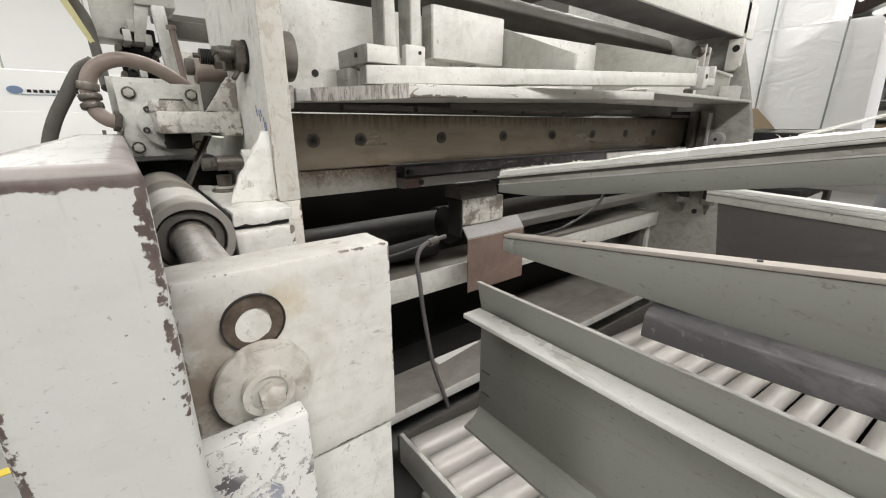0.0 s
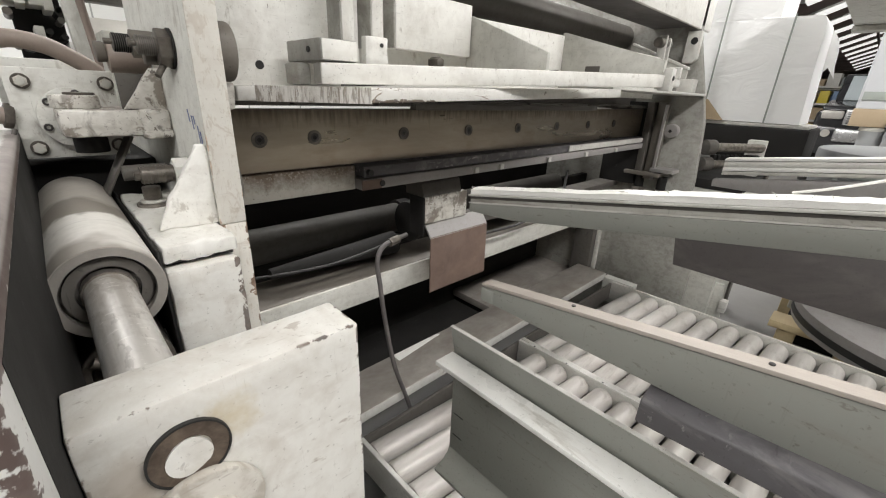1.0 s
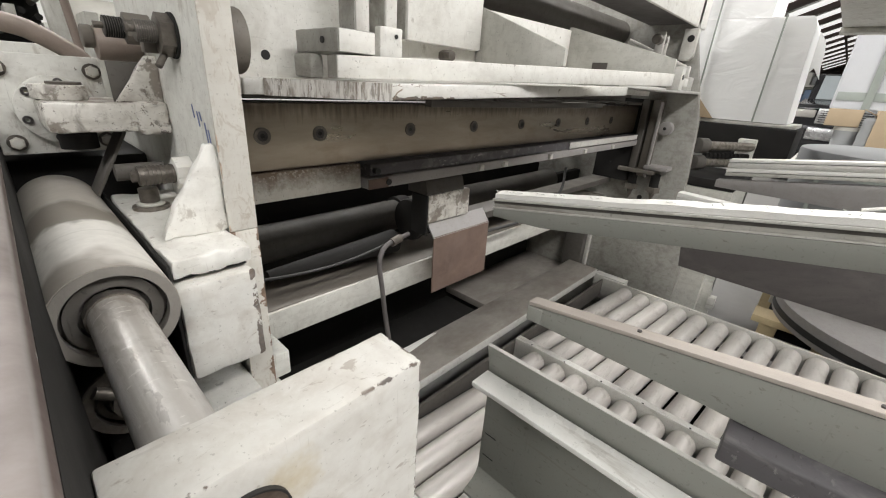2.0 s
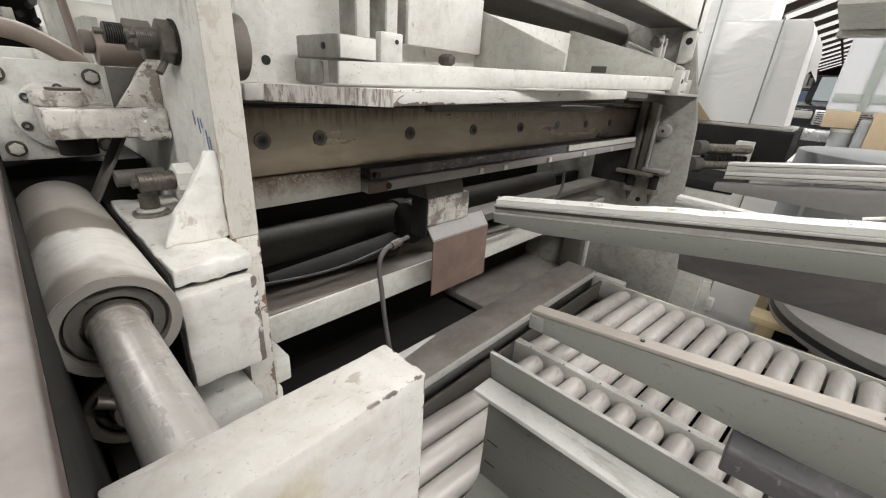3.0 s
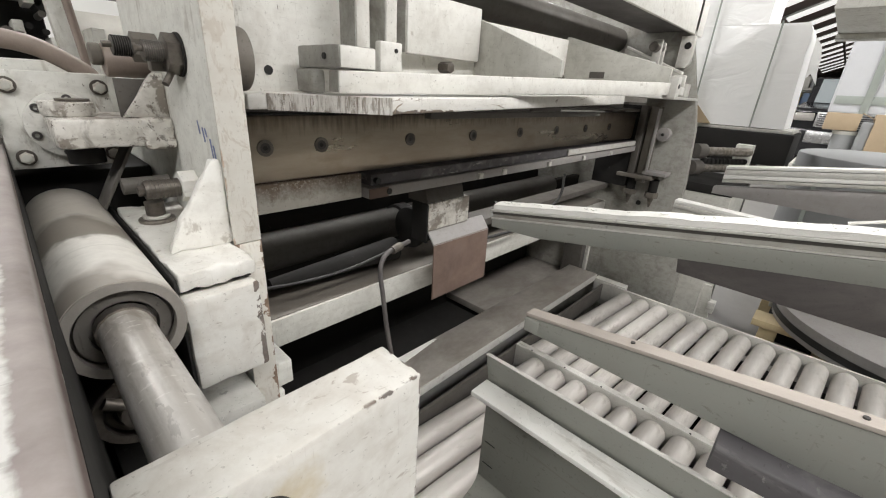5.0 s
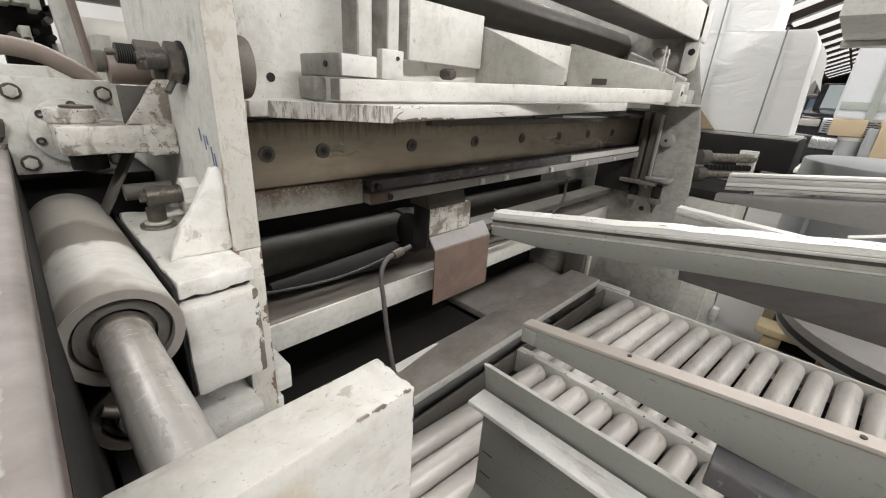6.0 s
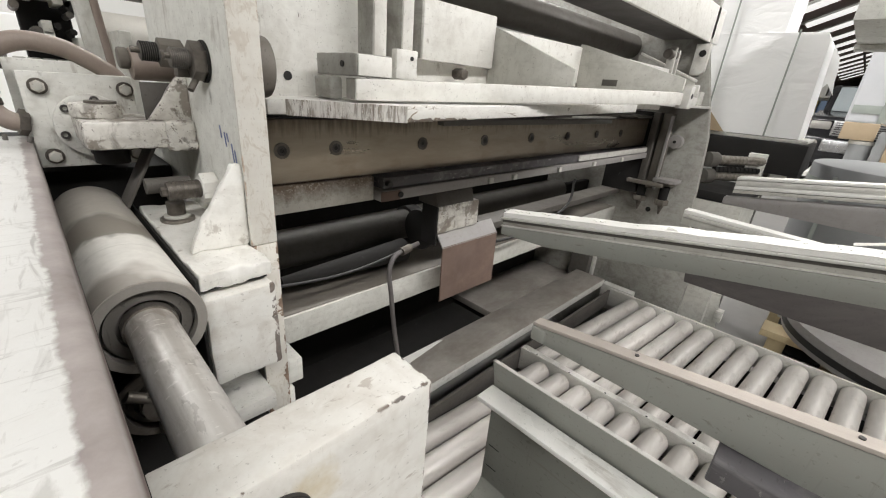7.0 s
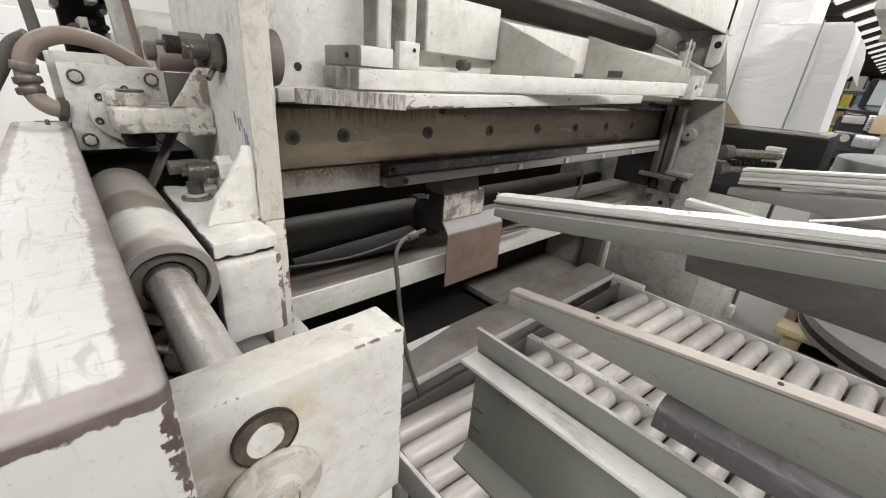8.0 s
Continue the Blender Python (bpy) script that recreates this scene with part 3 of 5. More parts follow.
smeared(M_CREAM, 120, 0.66, 0.7, (0.2, 0.17, 0.14), 0.5)
smeared(M_CREAM, 11, 0.55, 0.7, (0.42, 0.39, 0.335), 0.4)
smeared(M_CREAM, 40, 0.62, 0.68, (0.3, 0.26, 0.21), 0.6, (1, 1, 0.5))
smeared(M_BLOCK, 16, 0.52, 0.66, (0.47, 0.43, 0.375), 0.5)
smeared(M_BLOCK, 60, 0.63, 0.68, (0.3, 0.25, 0.2), 0.6, (0.5, 1, 1))
smeared(M_SMUDGE, 45, 0.5, 0.62, (0.34, 0.3, 0.25), 0.6)
smeared(M_KEEPER, 120, 0.6, 0.63, (0.14, 0.12, 0.12), 0.8)
smeared(M_BRIGHT, 40, 0.56, 0.68, (0.45, 0.42, 0.37), 0.6, (1, 0.15, 1))
smeared(M_BLADE2, 24, 0.52, 0.62, (0.2, 0.19, 0.19), 0.7, (1, 0.3, 1))
smeared(M_BOARD, 7, 0.5, 0.65, (0.17, 0.155, 0.145), 0.6, (1, 0.5, 1))
smeared(M_FLANGE, 30, 0.58, 0.68, (0.28, 0.25, 0.21), 0.5, (1, 0.3, 1))
for dull in (M_SHADEBLACK, M_GRIMY, M_TUBEGREY):
    dull.node_tree.nodes["Principled BSDF"].inputs["Specular IOR Level"].default_value = 0.22
M_LAMP = glow("lit diffuser", (1.0, 0.98, 0.94), 6.0)
M_ROOFGLOW = glow("glow of strip lamps and lit roof sheet", (1.0, 0.98, 0.95), 0.9)


# ---- the hall ----
def hall():
    single("floor", box(-9, 90, -9, 10, -0.2, 0, 0), M_FLOOR, "grey sealed concrete factory floor", "floor", kind="structure")
    single("wall_north", box(-9, 90, 10, 10.2, 0, 5.6, 0), M_WALL, "white insulated factory wall", "wall", kind="structure")
    # south and west walls are unseen, kept dark to cut bounced light
    single("wall_south", box(-9, 90, -9.2, -9, 0, 5.6, 0), M_DIM, "unseen dark grey wall that limits bounced light", "wall", kind="structure")
    single("wall_west", box(-9.2, -9, -9.2, 10.2, 0, 5.6, 0), M_DIM, "unseen dark grey wall that limits bounced light", "wall", kind="structure")
    single("wall_east", box(90, 90.2, -9.2, 10.2, 0, 7.9, 0), M_WALL, "white insulated factory wall", "wall", kind="structure")
    single("ceiling", box(-9.2, 14.0, -9.2, 10.2, 5.6, 5.7, 0), M_ROOF, "white sheet metal factory roof", "ceiling", kind="structure")
    for k in range(7):
        x = -6.5 + 2.9 * k
        b = box(x - 0.06, x + 0.06, -9, 10, 5.15, 5.6, 0.0)
        box(x - 0.13, x + 0.13, -9, 10, 5.10, 5.15, 0.0, bm=b)
        single("roof_beam", b, M_TRUSS, "dark red steel roof beam", "beam", kind="structure")
    for y in (-5.0, -1.5, 1.9, 4.6):
        single("roof_beam", box(-9, 14.0, y - 0.05, y + 0.05, 5.0, 5.098, 0.0), M_TRUSS, "dark red steel roof purlin", "beam", kind="structure")

    def rafter(z0, z1):
        """Outline of the far bay's ridged roof between two heights over its underside."""
        low = [(10.2, 4.75), (3.2, 4.75), (-3.0, 7.35), (-9.2, 4.8)]
        return [(y, z + z0) for y, z in low] + [(y, z + z1) for y, z in reversed(low)]
    single("ceiling_far", prism(rafter(0.36, 0.46), "x", 14.0, 90.2, 0.0), M_ROOF, "white sheet metal roof of the far bay", "ceiling", kind="structure")
    single("wall_gable", box(14.0, 14.1, -9.2, 10.2, 5.6, 7.9, 0), M_WALL, "white sheeted wall above the roof step", "wall", kind="structure")
    for k in range(26):
        x = 15.9 + 2.9 * k
        single("roof_beam", prism(rafter(0.0, 0.35), "x", x - 0.11, x + 0.11, 0.0), M_TRUSS, "dark red steel rafter of the far bay", "beam", kind="structure")
    for y, z in ((1.6, 5.42), (0.2, 6.01), (-1.4, 6.68)):
        single("roof_beam", box(14.1, 90, y - 0.05, y + 0.05, z - 0.12, z - 0.005, 0.0), M_TRUSS, "dark red steel roof purlin", "beam", kind="structure")
    # a glowing panel per bay, for strip lamps and to imitate lit roof sheets
    for x in [17.35 + 2.9 * k for k in range(14)]:
        t = thing("roof_glow", "glowing panel for strip lamps and lit roof sheet between the rafters", "lamp", group="panel lamps")
        part("panel", prism([(3.1, 4.85), (-2.2, 7.07), (-2.2, 7.13), (3.1, 4.91)], "x", x - 0.4, x + 0.4, 0.0), M_ROOFGLOW, t)
        part("bracket", box(x - 0.03, x + 0.03, 0.9, 1.1, 5.78, 6.03, 0.0), M_FRAME, t)
    for k in range(12):
        x = -8.5 + 1.2 * k
        single("trim", box(x - 0.012, x + 0.012, 9.985, 10.0, 0, 5.6, 0), M_SEAM, "grey seam of the white wall sheeting", "trim", kind="structure")
    for y in (1.95, 2.25):
        single("floor_line", box(-3.5, 0.0, y, y + 0.05, 0.0, 0.003, 0), M_YELLOW, "yellow tape line on the concrete floor", "floor marking", kind="structure")
    for lx, ly in LAMPS:
        t = thing("high_bay_lamp", "long white high-bay lamp under the roof", "lamp", group="high-bay lamps")
        part("housing", box(lx - 1.25, lx + 1.25, ly - 0.34, ly + 0.34, LAMP_Z, LAMP_Z + 0.08, 0.01), M_ROOF, t)
        part("diffuser", box(lx - 1.2, lx + 1.2, ly - 0.3, ly + 0.3, LAMP_Z - 0.03, LAMP_Z - 0.002, 0.004), M_LAMP, t, "lit white diffuser")
        for dx in (-1.0, 1.0):
            part("hanger", cyl((lx + dx, ly, LAMP_Z + 0.08), (lx + dx, ly, 5.6), 0.01, 8), M_FRAME, t)


hall()

HOLES = (0.371, 0.497, 0.762, 1.025, 1.288, 1.55, 1.81, 2.07, 2.33)


# ---- shear: frame, blade and beams (blade runs along x, the stock comes out towards -y) ----
def shear_frame():
    t = thing("shear_frame", "cream painted steel side frames of a sheet shear", "machine")
    near = [(0.785, 0.9), (0.785, 2.3), (1.215, 2.3), (1.215, 1.40), (1.9, 1.40), (1.9, 0.0), (0.98, 0.0), (0.98, 0.9)]
    part("side_plate", prism(near, "x", 0.212, 0.246, 0.002), M_PLATE, t)
    # unseen liner added to keep bounced light off the clamp block
    part("bounce_liner", box(0.2462, 0.2495, 0.80, 1.21, 1.0, 2.29, 0.001), M_GRIMY, t, "unseen dark liner that cuts bounce off the side plate")
    part("front_edge", box(0.2095, 0.2485, 0.780, 0.7845, 1.30, 2.29, 0.001), M_STRIP, t, "worn front edge with flaking cream paint")
    part("front_edge", box(0.2095, 0.2485, 0.780, 0.7845, 0.903, 1.299, 0.001), M_PEEL, t, "lower front edge with brown peeling paint")
    far = [(0.86, 1.86), (0.848, 1.79), (0.778, 1.55), (0.742, 1.40), (0.718, 1.12), (0.715, 0.99), (0.62, 0.62), (0.62, 0.0), (1.9, 0.0), (1.9, 2.3), (0.86, 2.3)]
    part("side_plate", prism(far, "x", 2.50, 2.54, 0.002), M_PILLAR, t)
    part("cross_tube", cyl((0.25, 1.25, 1.826), (2.5, 1.25, 1.826), 0.062, 36), M_GRIMY, t, "dark round cross tube")
    part("top_beam", box(0.25, 2.64, 0.86, 0.875, 1.845, 2.0, 0.003), M_CREAM, t)
    part("beam_underside", box(0.25, 2.5, 0.876, 1.09, 1.858, 1.91, 0.004), M_BOARD, t, "dark underside of the top beam")
    b = prism([(0.862, 1.69), (0.842, 1.71), (0.842, 1.834), (0.905, 1.834), (0.905, 1.69)], "x", 2.468, 2.499, 0.002)
    lug = part("lug", b, M_CREAM, t)
    part("pin_hole", cyl((2.4665, 0.868, 1.79), (2.468, 0.868, 1.79), 0.016, 24), M_BLACK, lug, "black pin hole")
    # black panel added to close off and darken the inside
    part("back_void_panel", box(0.25, 2.5, 1.62, 1.64, 0.0, 1.425, 0.002), M_SHADEBLACK, t, "added black panel closing the shaded back of the shear")
    part("front_panel", prism([(0.247, 1.486), (0.247, 1.688), (0.543, 1.692), (0.543, 1.486)], "y", 0.965, 0.985, 0.002), M_CREAM, t)
    part("panel_edge", box(0.5435, 0.552, 0.967, 1.1, 1.49, 1.692, 0.001), M_SHADEBLACK, t)
    part("panel_hole", cyl((0.369, 0.9638, 1.541), (0.369, 0.966, 1.541), 0.008, 20), M_BLACK, t)
    for z, r, x1 in ((1.55, 0.042, 0.278), (1.352, 0.04, 0.26)):
        part("bearing_cap", cyl((0.246, 0.842, z), (x1, 0.842, z), r, 40, bev=0.004), M_DULL, t, "round greasy bearing cap")
    part("skid", box(0.25, 0.285, 0.80, 0.90, 1.0, 1.05, 0.003), M_PLATE, t)
    part("toe", box(0.2505, 0.266, 0.80, 0.86, 0.76, 0.99, 0.002), M_PLATE, t)
    # far guide, adjusting screws and boss on the far plate
    part("guide", box(2.40, 2.46, 0.965, 1.0, 1.12, 1.50, 0.003), M_GRIMY, t)
    part("guide", box(2.42, 2.47, 0.905, 0.955, 1.10, 1.50, 0.003), M_DULL, t)
    part("dark_slot", box(2.41, 2.498, 1.002, 1.2, 1.06, 1.50, 0.002), M_SHADEBLACK, t)
    part("guide_edge", box(2.405, 2.42, 0.898, 0.912, 1.10, 1.49, 0.002), M_WEB, t)
    part("boss", cyl((2.45, 0.877, 1.36), (2.499, 0.877, 1.36), 0.035, 32, bev=0.005), M_WEB, t)
    part("boss_hole", cyl((2.4485, 0.877, 1.36), (2.451, 0.877, 1.36), 0.008, 16), M_BLACK, t)
    part("shelf", box(2.38, 2.499, 0.86, 1.05, 1.12, 1.14, 0.003), M_DULL, t)
    part("shelf", box(2.40, 2.499, 0.80, 0.92, 1.145, 1.165, 0.003), M_WEB, t)
    for y in (0.975, 0.855):
        part("jack_screw", cyl((2.44, y, 0.965), (2.44, y, 1.02), 0.004, 20, r2=0.018), M_GEAR, t)
        part("jack_nut", hexa((2.44, y, 1.02), (2.44, y, 1.05), 0.036), M_DULL, t)
        part("jack_nut", cyl((2.44, y, 1.05), (2.44, y, 1.12), 0.024, 20), M_SHADEBLACK, t)
    part("plate_hole", cyl((2.497, 0.93, 0.965), (2.4995, 0.93, 0.965), 0.014, 20), M_BLACK, t)
    part("link", box(2.27, 2.285, 0.925, 0.965, 1.62, 1.80, 0.006), M_FLANGE, t)
    part("link", box(2.32, 2.335, 0.925, 0.965, 1.64, 1.79, 0.006), M_FLANGE, t)
    part("link_pin", cyl((2.23, 0.95, 1.765), (2.36, 0.95, 1.765), 0.022, 24, bev=0.003), M_GEAR, t)
    # pale edge strip and inner web at the foot of the far plate
    part("edge_strip", box(2.47, 2.499, 1.155, 1.175, 0.36, 0.9, 0.002), M_FLANGE, t)
    part("foot_web", box(2.42, 2.499, 1.176, 1.30, 0.30, 0.9, 0.002), M_GRIMY, t)
    # blue marker strokes
    for y, z, h in ((0.862, 1.466, 0.018), (0.845, 1.458, 0.02), (0.835, 1.458, 0.012), (0.82, 1.445, 0.026), (0.81, 1.437, 0.02)):
        part("marker_stroke", prism([(y, z), (y + 0.003, z), (y - 0.001, z - h), (y - 0.004, z - h)], "x", 0.2109, 0.2118, 0.0), M_PAINTMARK, t, "blue marker stroke")
    return t


def blade_beam():
    t = thing("blade_beam", "steel shear blade bolted along its dark holder", "blade")
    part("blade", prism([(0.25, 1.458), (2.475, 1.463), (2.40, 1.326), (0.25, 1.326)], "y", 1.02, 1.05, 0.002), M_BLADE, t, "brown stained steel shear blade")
    for x in HOLES[:-1]:
        s = part("countersink", ring((x, 1.0168, 1.396), (x, 1.0203, 1.396), 0.0165, 0.0105, 28), M_GEAR, t)
        part("socket_screw", ring((x, 1.0175, 1.396), (x, 1.021, 1.396), 0.0108, 0.005, 20), M_DARK, s, "black socket screw")
        part("socket", cyl((x, 1.0190, 1.396), (x, 1.0205, 1.396), 0.006, 6), M_BLACK, s)
    for xa, xb, za in ((0.25, 1.56, 1.465), (1.5605, 2.11, 1.4735), (2.1105, 2.48, 1.465)):
        part("upper_holder", box(xa, xb, 1.03, 1.16, za, 1.481, 0.001), M_GRIMY, t)
    # filler added to block the bright gap above the upper holder
    part("holder_filler", box(0.25, 2.48, 1.10, 1.158, 1.4815, 1.535, 0.001), M_GRIMY, t)
    for k in range(9):
        part("holder_block", box(0.45 + 0.22 * k, 0.655 + 0.22 * k, 1.006, 1.029, 1.4745 if k in (5, 6, 7) else 1.467, 1.481, 0.0015), M_GRIMY, t)
    part("lower_holder", box(0.25, 0.598, 1.012, 1.1, 1.262, 1.323, 0.002), M_GREASY, t)
    part("lower_blade", box(0.612, 2.43, 0.992, 1.1, 1.292, 1.3205, 0.003), M_BLADE2, t, "dark lower blade with rubbed patches")
    part("lower_rail", box(0.601, 2.44, 0.984, 1.1, 1.262, 1.289, 0.002), M_WEB, t)
    part("rail_end", box(0.5985, 0.66, 0.981, 0.9835, 1.263, 1.288, 0.001), M_RUST, t, "rusty end of the rail")
    part("wear_strip", box(1.62, 2.39, 0.985, 0.9915, 1.294, 1.318, 0.001), M_FLANGE, t, "pale wear strip")
    for x in (1.02, 1.15, 1.45, 1.75, 2.05):
        part("clip", box(x, x + 0.02, 0.974, 0.984, 1.266, 1.284, 0.001), M_FLANGE, t)
    for x, z in ((0.625, 1.306), (0.66, 1.276)):
        part("screw_head", cyl((x, 0.978, z), (x, 0.994, z), 0.008, 16), M_BLACK, t)
    return t


shear_frame()
blade_beam()


def hold_down():
    """The clamp plate, its skewed bar and ribs, in front of the blade; both rise a little towards the far side."""
    t = thing("hold_down_plate", "thick cream guard plate with a scraped front edge", "guard")
    pts = [(0.30, 0.975), (0.30, 0.90), (0.33, 0.895), (0.41, 0.803), (0.462, 0.731), (1.44, 0.733), (1.44, 0.975)]
    part("plate", tilt(prism(pts, "z", 1.483, 1.508, 0.002), 0.03, 0.46), M_CRACK, t)
    cham = [(0.3285, 0.893), (0.4085, 0.8015), (0.4605, 0.7297), (0.4622, 0.7307), (0.4103, 0.8027), (0.3303, 0.8947)]
    part("scraped_end", tilt(prism(cham, "z", 1.482, 1.5085, 0.0), 0.03, 0.46), M_SCRAPE, t, "scraped flame-cut end of the plate")
    part("weld_block", rough_edges(box(0.262, 0.298, 0.90, 0.965, 1.462, 1.508, 0.006), 0.02, 0.003), M_WORN, t)
    part("thin_plate", box(1.445, 2.499, 0.765, 0.975, 1.537, 1.549, 0.002), M_FLANGE, t)
    part("skirt", box(0.62, 1.43, 0.80, 0.82, 1.468, 1.482, 0.002), M_GRIMY, t)

    t = thing("clamp_bar", "cream clamp bar carrying grey tapered ribs", "guard")
    pts = [(0.412, 0.806), (1.402, 0.594), (1.41, 0.634), (0.42, 0.846)]
    part("bar", tilt(rough_edges(prism(pts, "z", 1.511, 1.546, 0.003), 0.03, 0.0006, 0.03), 0.034, 0.42), M_CREAM, t)
    beam = [(0.57, 0.995), (0.66, 0.985), (1.39, 0.938), (2.25, 0.93), (2.25, 0.97), (0.57, 1.03)]
    part("back_beam", prism(beam, "z", 1.515, 1.70, 0.003), M_CREAM, t)
    for x, y0, y1, z0, z1 in ((0.935, 0.70, 0.962, 1.602, 1.698), (1.39, 0.598, 0.945, 1.616, 1.708), (2.40, 0.848, 1.15, 1.656, 1.776)):
        low = 1.549 + 0.034 * (min(x, 1.39) - 0.42)
        pts = [(y0, low), (y0, z0), (y1 - 0.012, z1), (y1, z1), (y1, 1.53)]
        part("rib", prism(pts, "x", x, x + 0.012, 0.001), M_FRAME, t, "grey tapered rib")
    part("rib_edge", prism([(0.846, 1.655), (0.846, 1.667), (1.14, 1.788), (1.14, 1.777)], "x", 2.396, 2.43, 0.001), M_CREAM, t, "pale flanged edge of the far rib")
    part("rib_foot", box(2.37, 2.44, 0.80, 0.87, 1.552, 1.612, 0.003), M_FLANGE, t)
    part("notch", box(1.388, 1.3895, 0.795, 0.845, 1.585, 1.604, 0.0), M_GRIMY, t, "dark slot in the rib")
    # faces towards -x carry their shade as grey: block, foot, bar end, uprights, box
    part("end_block", rough_edges(box(0.411, 0.482, 0.803, 0.933, 1.549, 1.584, 0.0025), 0.02, 0.0008, 0.02), M_PILLAR, t, "block with rubbed paint, greyed for its shaded side")
    part("block_face", box(0.4125, 0.481, 0.7995, 0.8022, 1.5505, 1.5825, 0.001), M_CREAM, t, "cream front of the block")
    part("dowel_hole", cyl((0.4085, 0.845, 1.567), (0.4118, 0.845, 1.567), 0.005, 14), M_BLACK, t)
    part("foot", rough_edges(box(0.40, 0.425, 0.868, 0.925, 1.509, 1.546, 0.004), 0.02, 0.0012, 0.015), M_PILLAR, t)
    part("bar_end", prism([(0.4105, 0.807), (0.4115, 0.8065), (0.4195, 0.846), (0.4185, 0.8465)], "z", 1.512, 1.545, 0.0), M_PILLAR, t, "end of the bar, greyed for shade")
    for x, y in ((0.50, 0.879), (0.575, 0.888)):
        part("upright", box(x, x + 0.027, y, y + 0.052, 1.549, 2.25, 0.002), M_CREAM, t)
        part("upright_shade", box(x - 0.003, x - 0.0005, y + 0.002, y + 0.05, 1.586, 2.25, 0.001), M_PILLAR, t, "side of the upright, greyed for shade")
    part("tab", rough_edges(box(0.545, 0.60, 0.868, 0.886, 1.551, 1.605, 0.003), 0.02, 0.001, 0.02), M_CREAM, t)
    part("tab_hole", cyl((0.583, 0.866, 1.59), (0.583, 0.869, 1.59), 0.004, 12), M_BLACK, t)
    part("face_box", box(0.678, 0.93, 0.943, 0.985, 1.597, 1.72, 0.002), M_CREAM, t)
    part("face_box_side", box(0.672, 0.6775, 0.944, 0.984, 1.598, 1.719, 0.001), M_PILLAR, t, "side of the box, greyed for shade")
    for x, y in ((0.80, 0.955), (1.30, 0.925), (2.05, 0.90)):
        part("bolt", hexa((x, y - 0.035, 1.575), (x, y, 1.575), 0.013), M_GEAR, t, "oily hexagon bolt")
    h = part("hinge_block", box(1.40, 1.432, 0.575, 0.61, 1.535, 1.597, 0.003), M_FLANGE, t)
    part("hinge_hole", cyl((1.4155, 0.5738, 1.570), (1.4155, 0.576, 1.570), 0.007, 16), M_BLACK, h)
    part("tongue", box(1.434, 1.50, 0.58, 0.62, 1.547, 1.57, 0.003), M_FLANGE, t)
    part("tongue_tip", box(1.485, 1.50, 0.582, 0.618, 1.571, 1.605, 0.003), M_FLANGE, t)


hold_down()


def lower_beams():
    t = thing("cross_beam", "cream square cross beam under the blade", "beam")
    part("beam", box(0.247, 2.499, 1.12, 1.30, 0.85, 0.934, 0.004), M_BEAM, t)
    # dirt and shade of the beam top, painted as one grey sheet
    part("shade_dirt_layer", box(0.25, 2.49, 1.127, 1.298, 0.9345, 0.9365, 0.0008), M_DULL, t, "grey sheet for dirt and shade on the beam top")
    single("outfeed_beam", box(0.30, 2.42, 1.05, 1.24, 0.44, 0.48, 0.003), M_BEAMTOP, "worn steel beam in front of the rollers", "beam")
    single("chute_floor", box(1.62, 2.5, 1.26, 1.615, 0.36, 0.40, 0.003), M_BEAMTOP, "dusty steel chute floor under the shear", "chute")
    # black slab fills in the chute's shaded void
    single("chute_floor", box(0.247, 1.618, 1.26, 1.6, 0.30, 0.34, 0.003), M_SHADEBLACK, "black base standing in for the shaded chute trench", "chute")
    single("beam_edge", box(0.30, 2.42, 1.044, 1.0485, 0.442, 0.479, 0.001), M_FLANGE, "pale rubbed edge strip of the outfeed beam", "strip")
    single("chute_bar", box(0.247, 1.6, 1.28, 1.32, 0.345, 0.40, 0.003), M_SHADEBLACK, "dark bar across the chute", "bar")
    t = thing("round_bar", "dull grey round bar with collars under the blade", "bar")
    part("bar", cyl((0.247, 1.30, 1.052), (2.08, 1.30, 1.052), 0.055, 28, bev=0.01), M_TUBEGREY, t)
    part("carrier", box(2.05, 2.499, 1.32, 1.36, 1.0, 1.06, 0.003), M_SHADEBLACK, t)
    for x in (0.26, 0.95):
        part("collar", ring((x, 1.30, 1.052), (x + 0.05, 1.30, 1.052), 0.066, 0.054, 32), M_SHADEBLACK, t)
    single("cone_bar", cyl((0.42, 1.2, 1.0), (0.86, 1.2, 1.0), 0.016, 24, r2=0.04), M_SHADEBLACK, "tapered oily bar under the blade", "bar")
    single("flat_bar", box(1.2, 2.45, 1.10, 1.2, 1.03, 1.06, 0.004), M_GRIMY, "dark flat bar under the blade", "bar")
    single("rear_shelf", box(0.247, 2.5, 1.36, 1.61, 0.98, 1.0, 0.003), M_DULL, "grimy grey shelf behind the cross beam", "shelf")
    single("paper_scrap", prism([(0.88, 1.19), (1.14, 1.225), (1.12, 1.235), (0.88, 1.235)], "z", 0.481, 0.483, 0.0), M_FELT, "white scrap strip on the steel beam", "scrap")
    t = thing("chute_flap", "rusty steel flap on a cream bracket", "flap")
    part("flap", prism([(1.03, 1.055), (1.025, 1.06), (1.022, 0.862), (1.027, 0.858)], "x", 0.882, 1.165, 0.0012), M_RUST, t, "bent rusty plate")
    part("flap_top", prism([(1.024, 1.056), (1.029, 1.052), (1.065, 1.098), (1.06, 1.102)], "x", 0.882, 1.165, 0.001), M_WEB, t)
    part("bracket", rough_edges(box(0.876, 1.07, 1.048, 1.075, 1.10, 1.19, 0.004), 0.02, 0.0012, 0.02), M_WORN, t, "scuffed cream bracket")
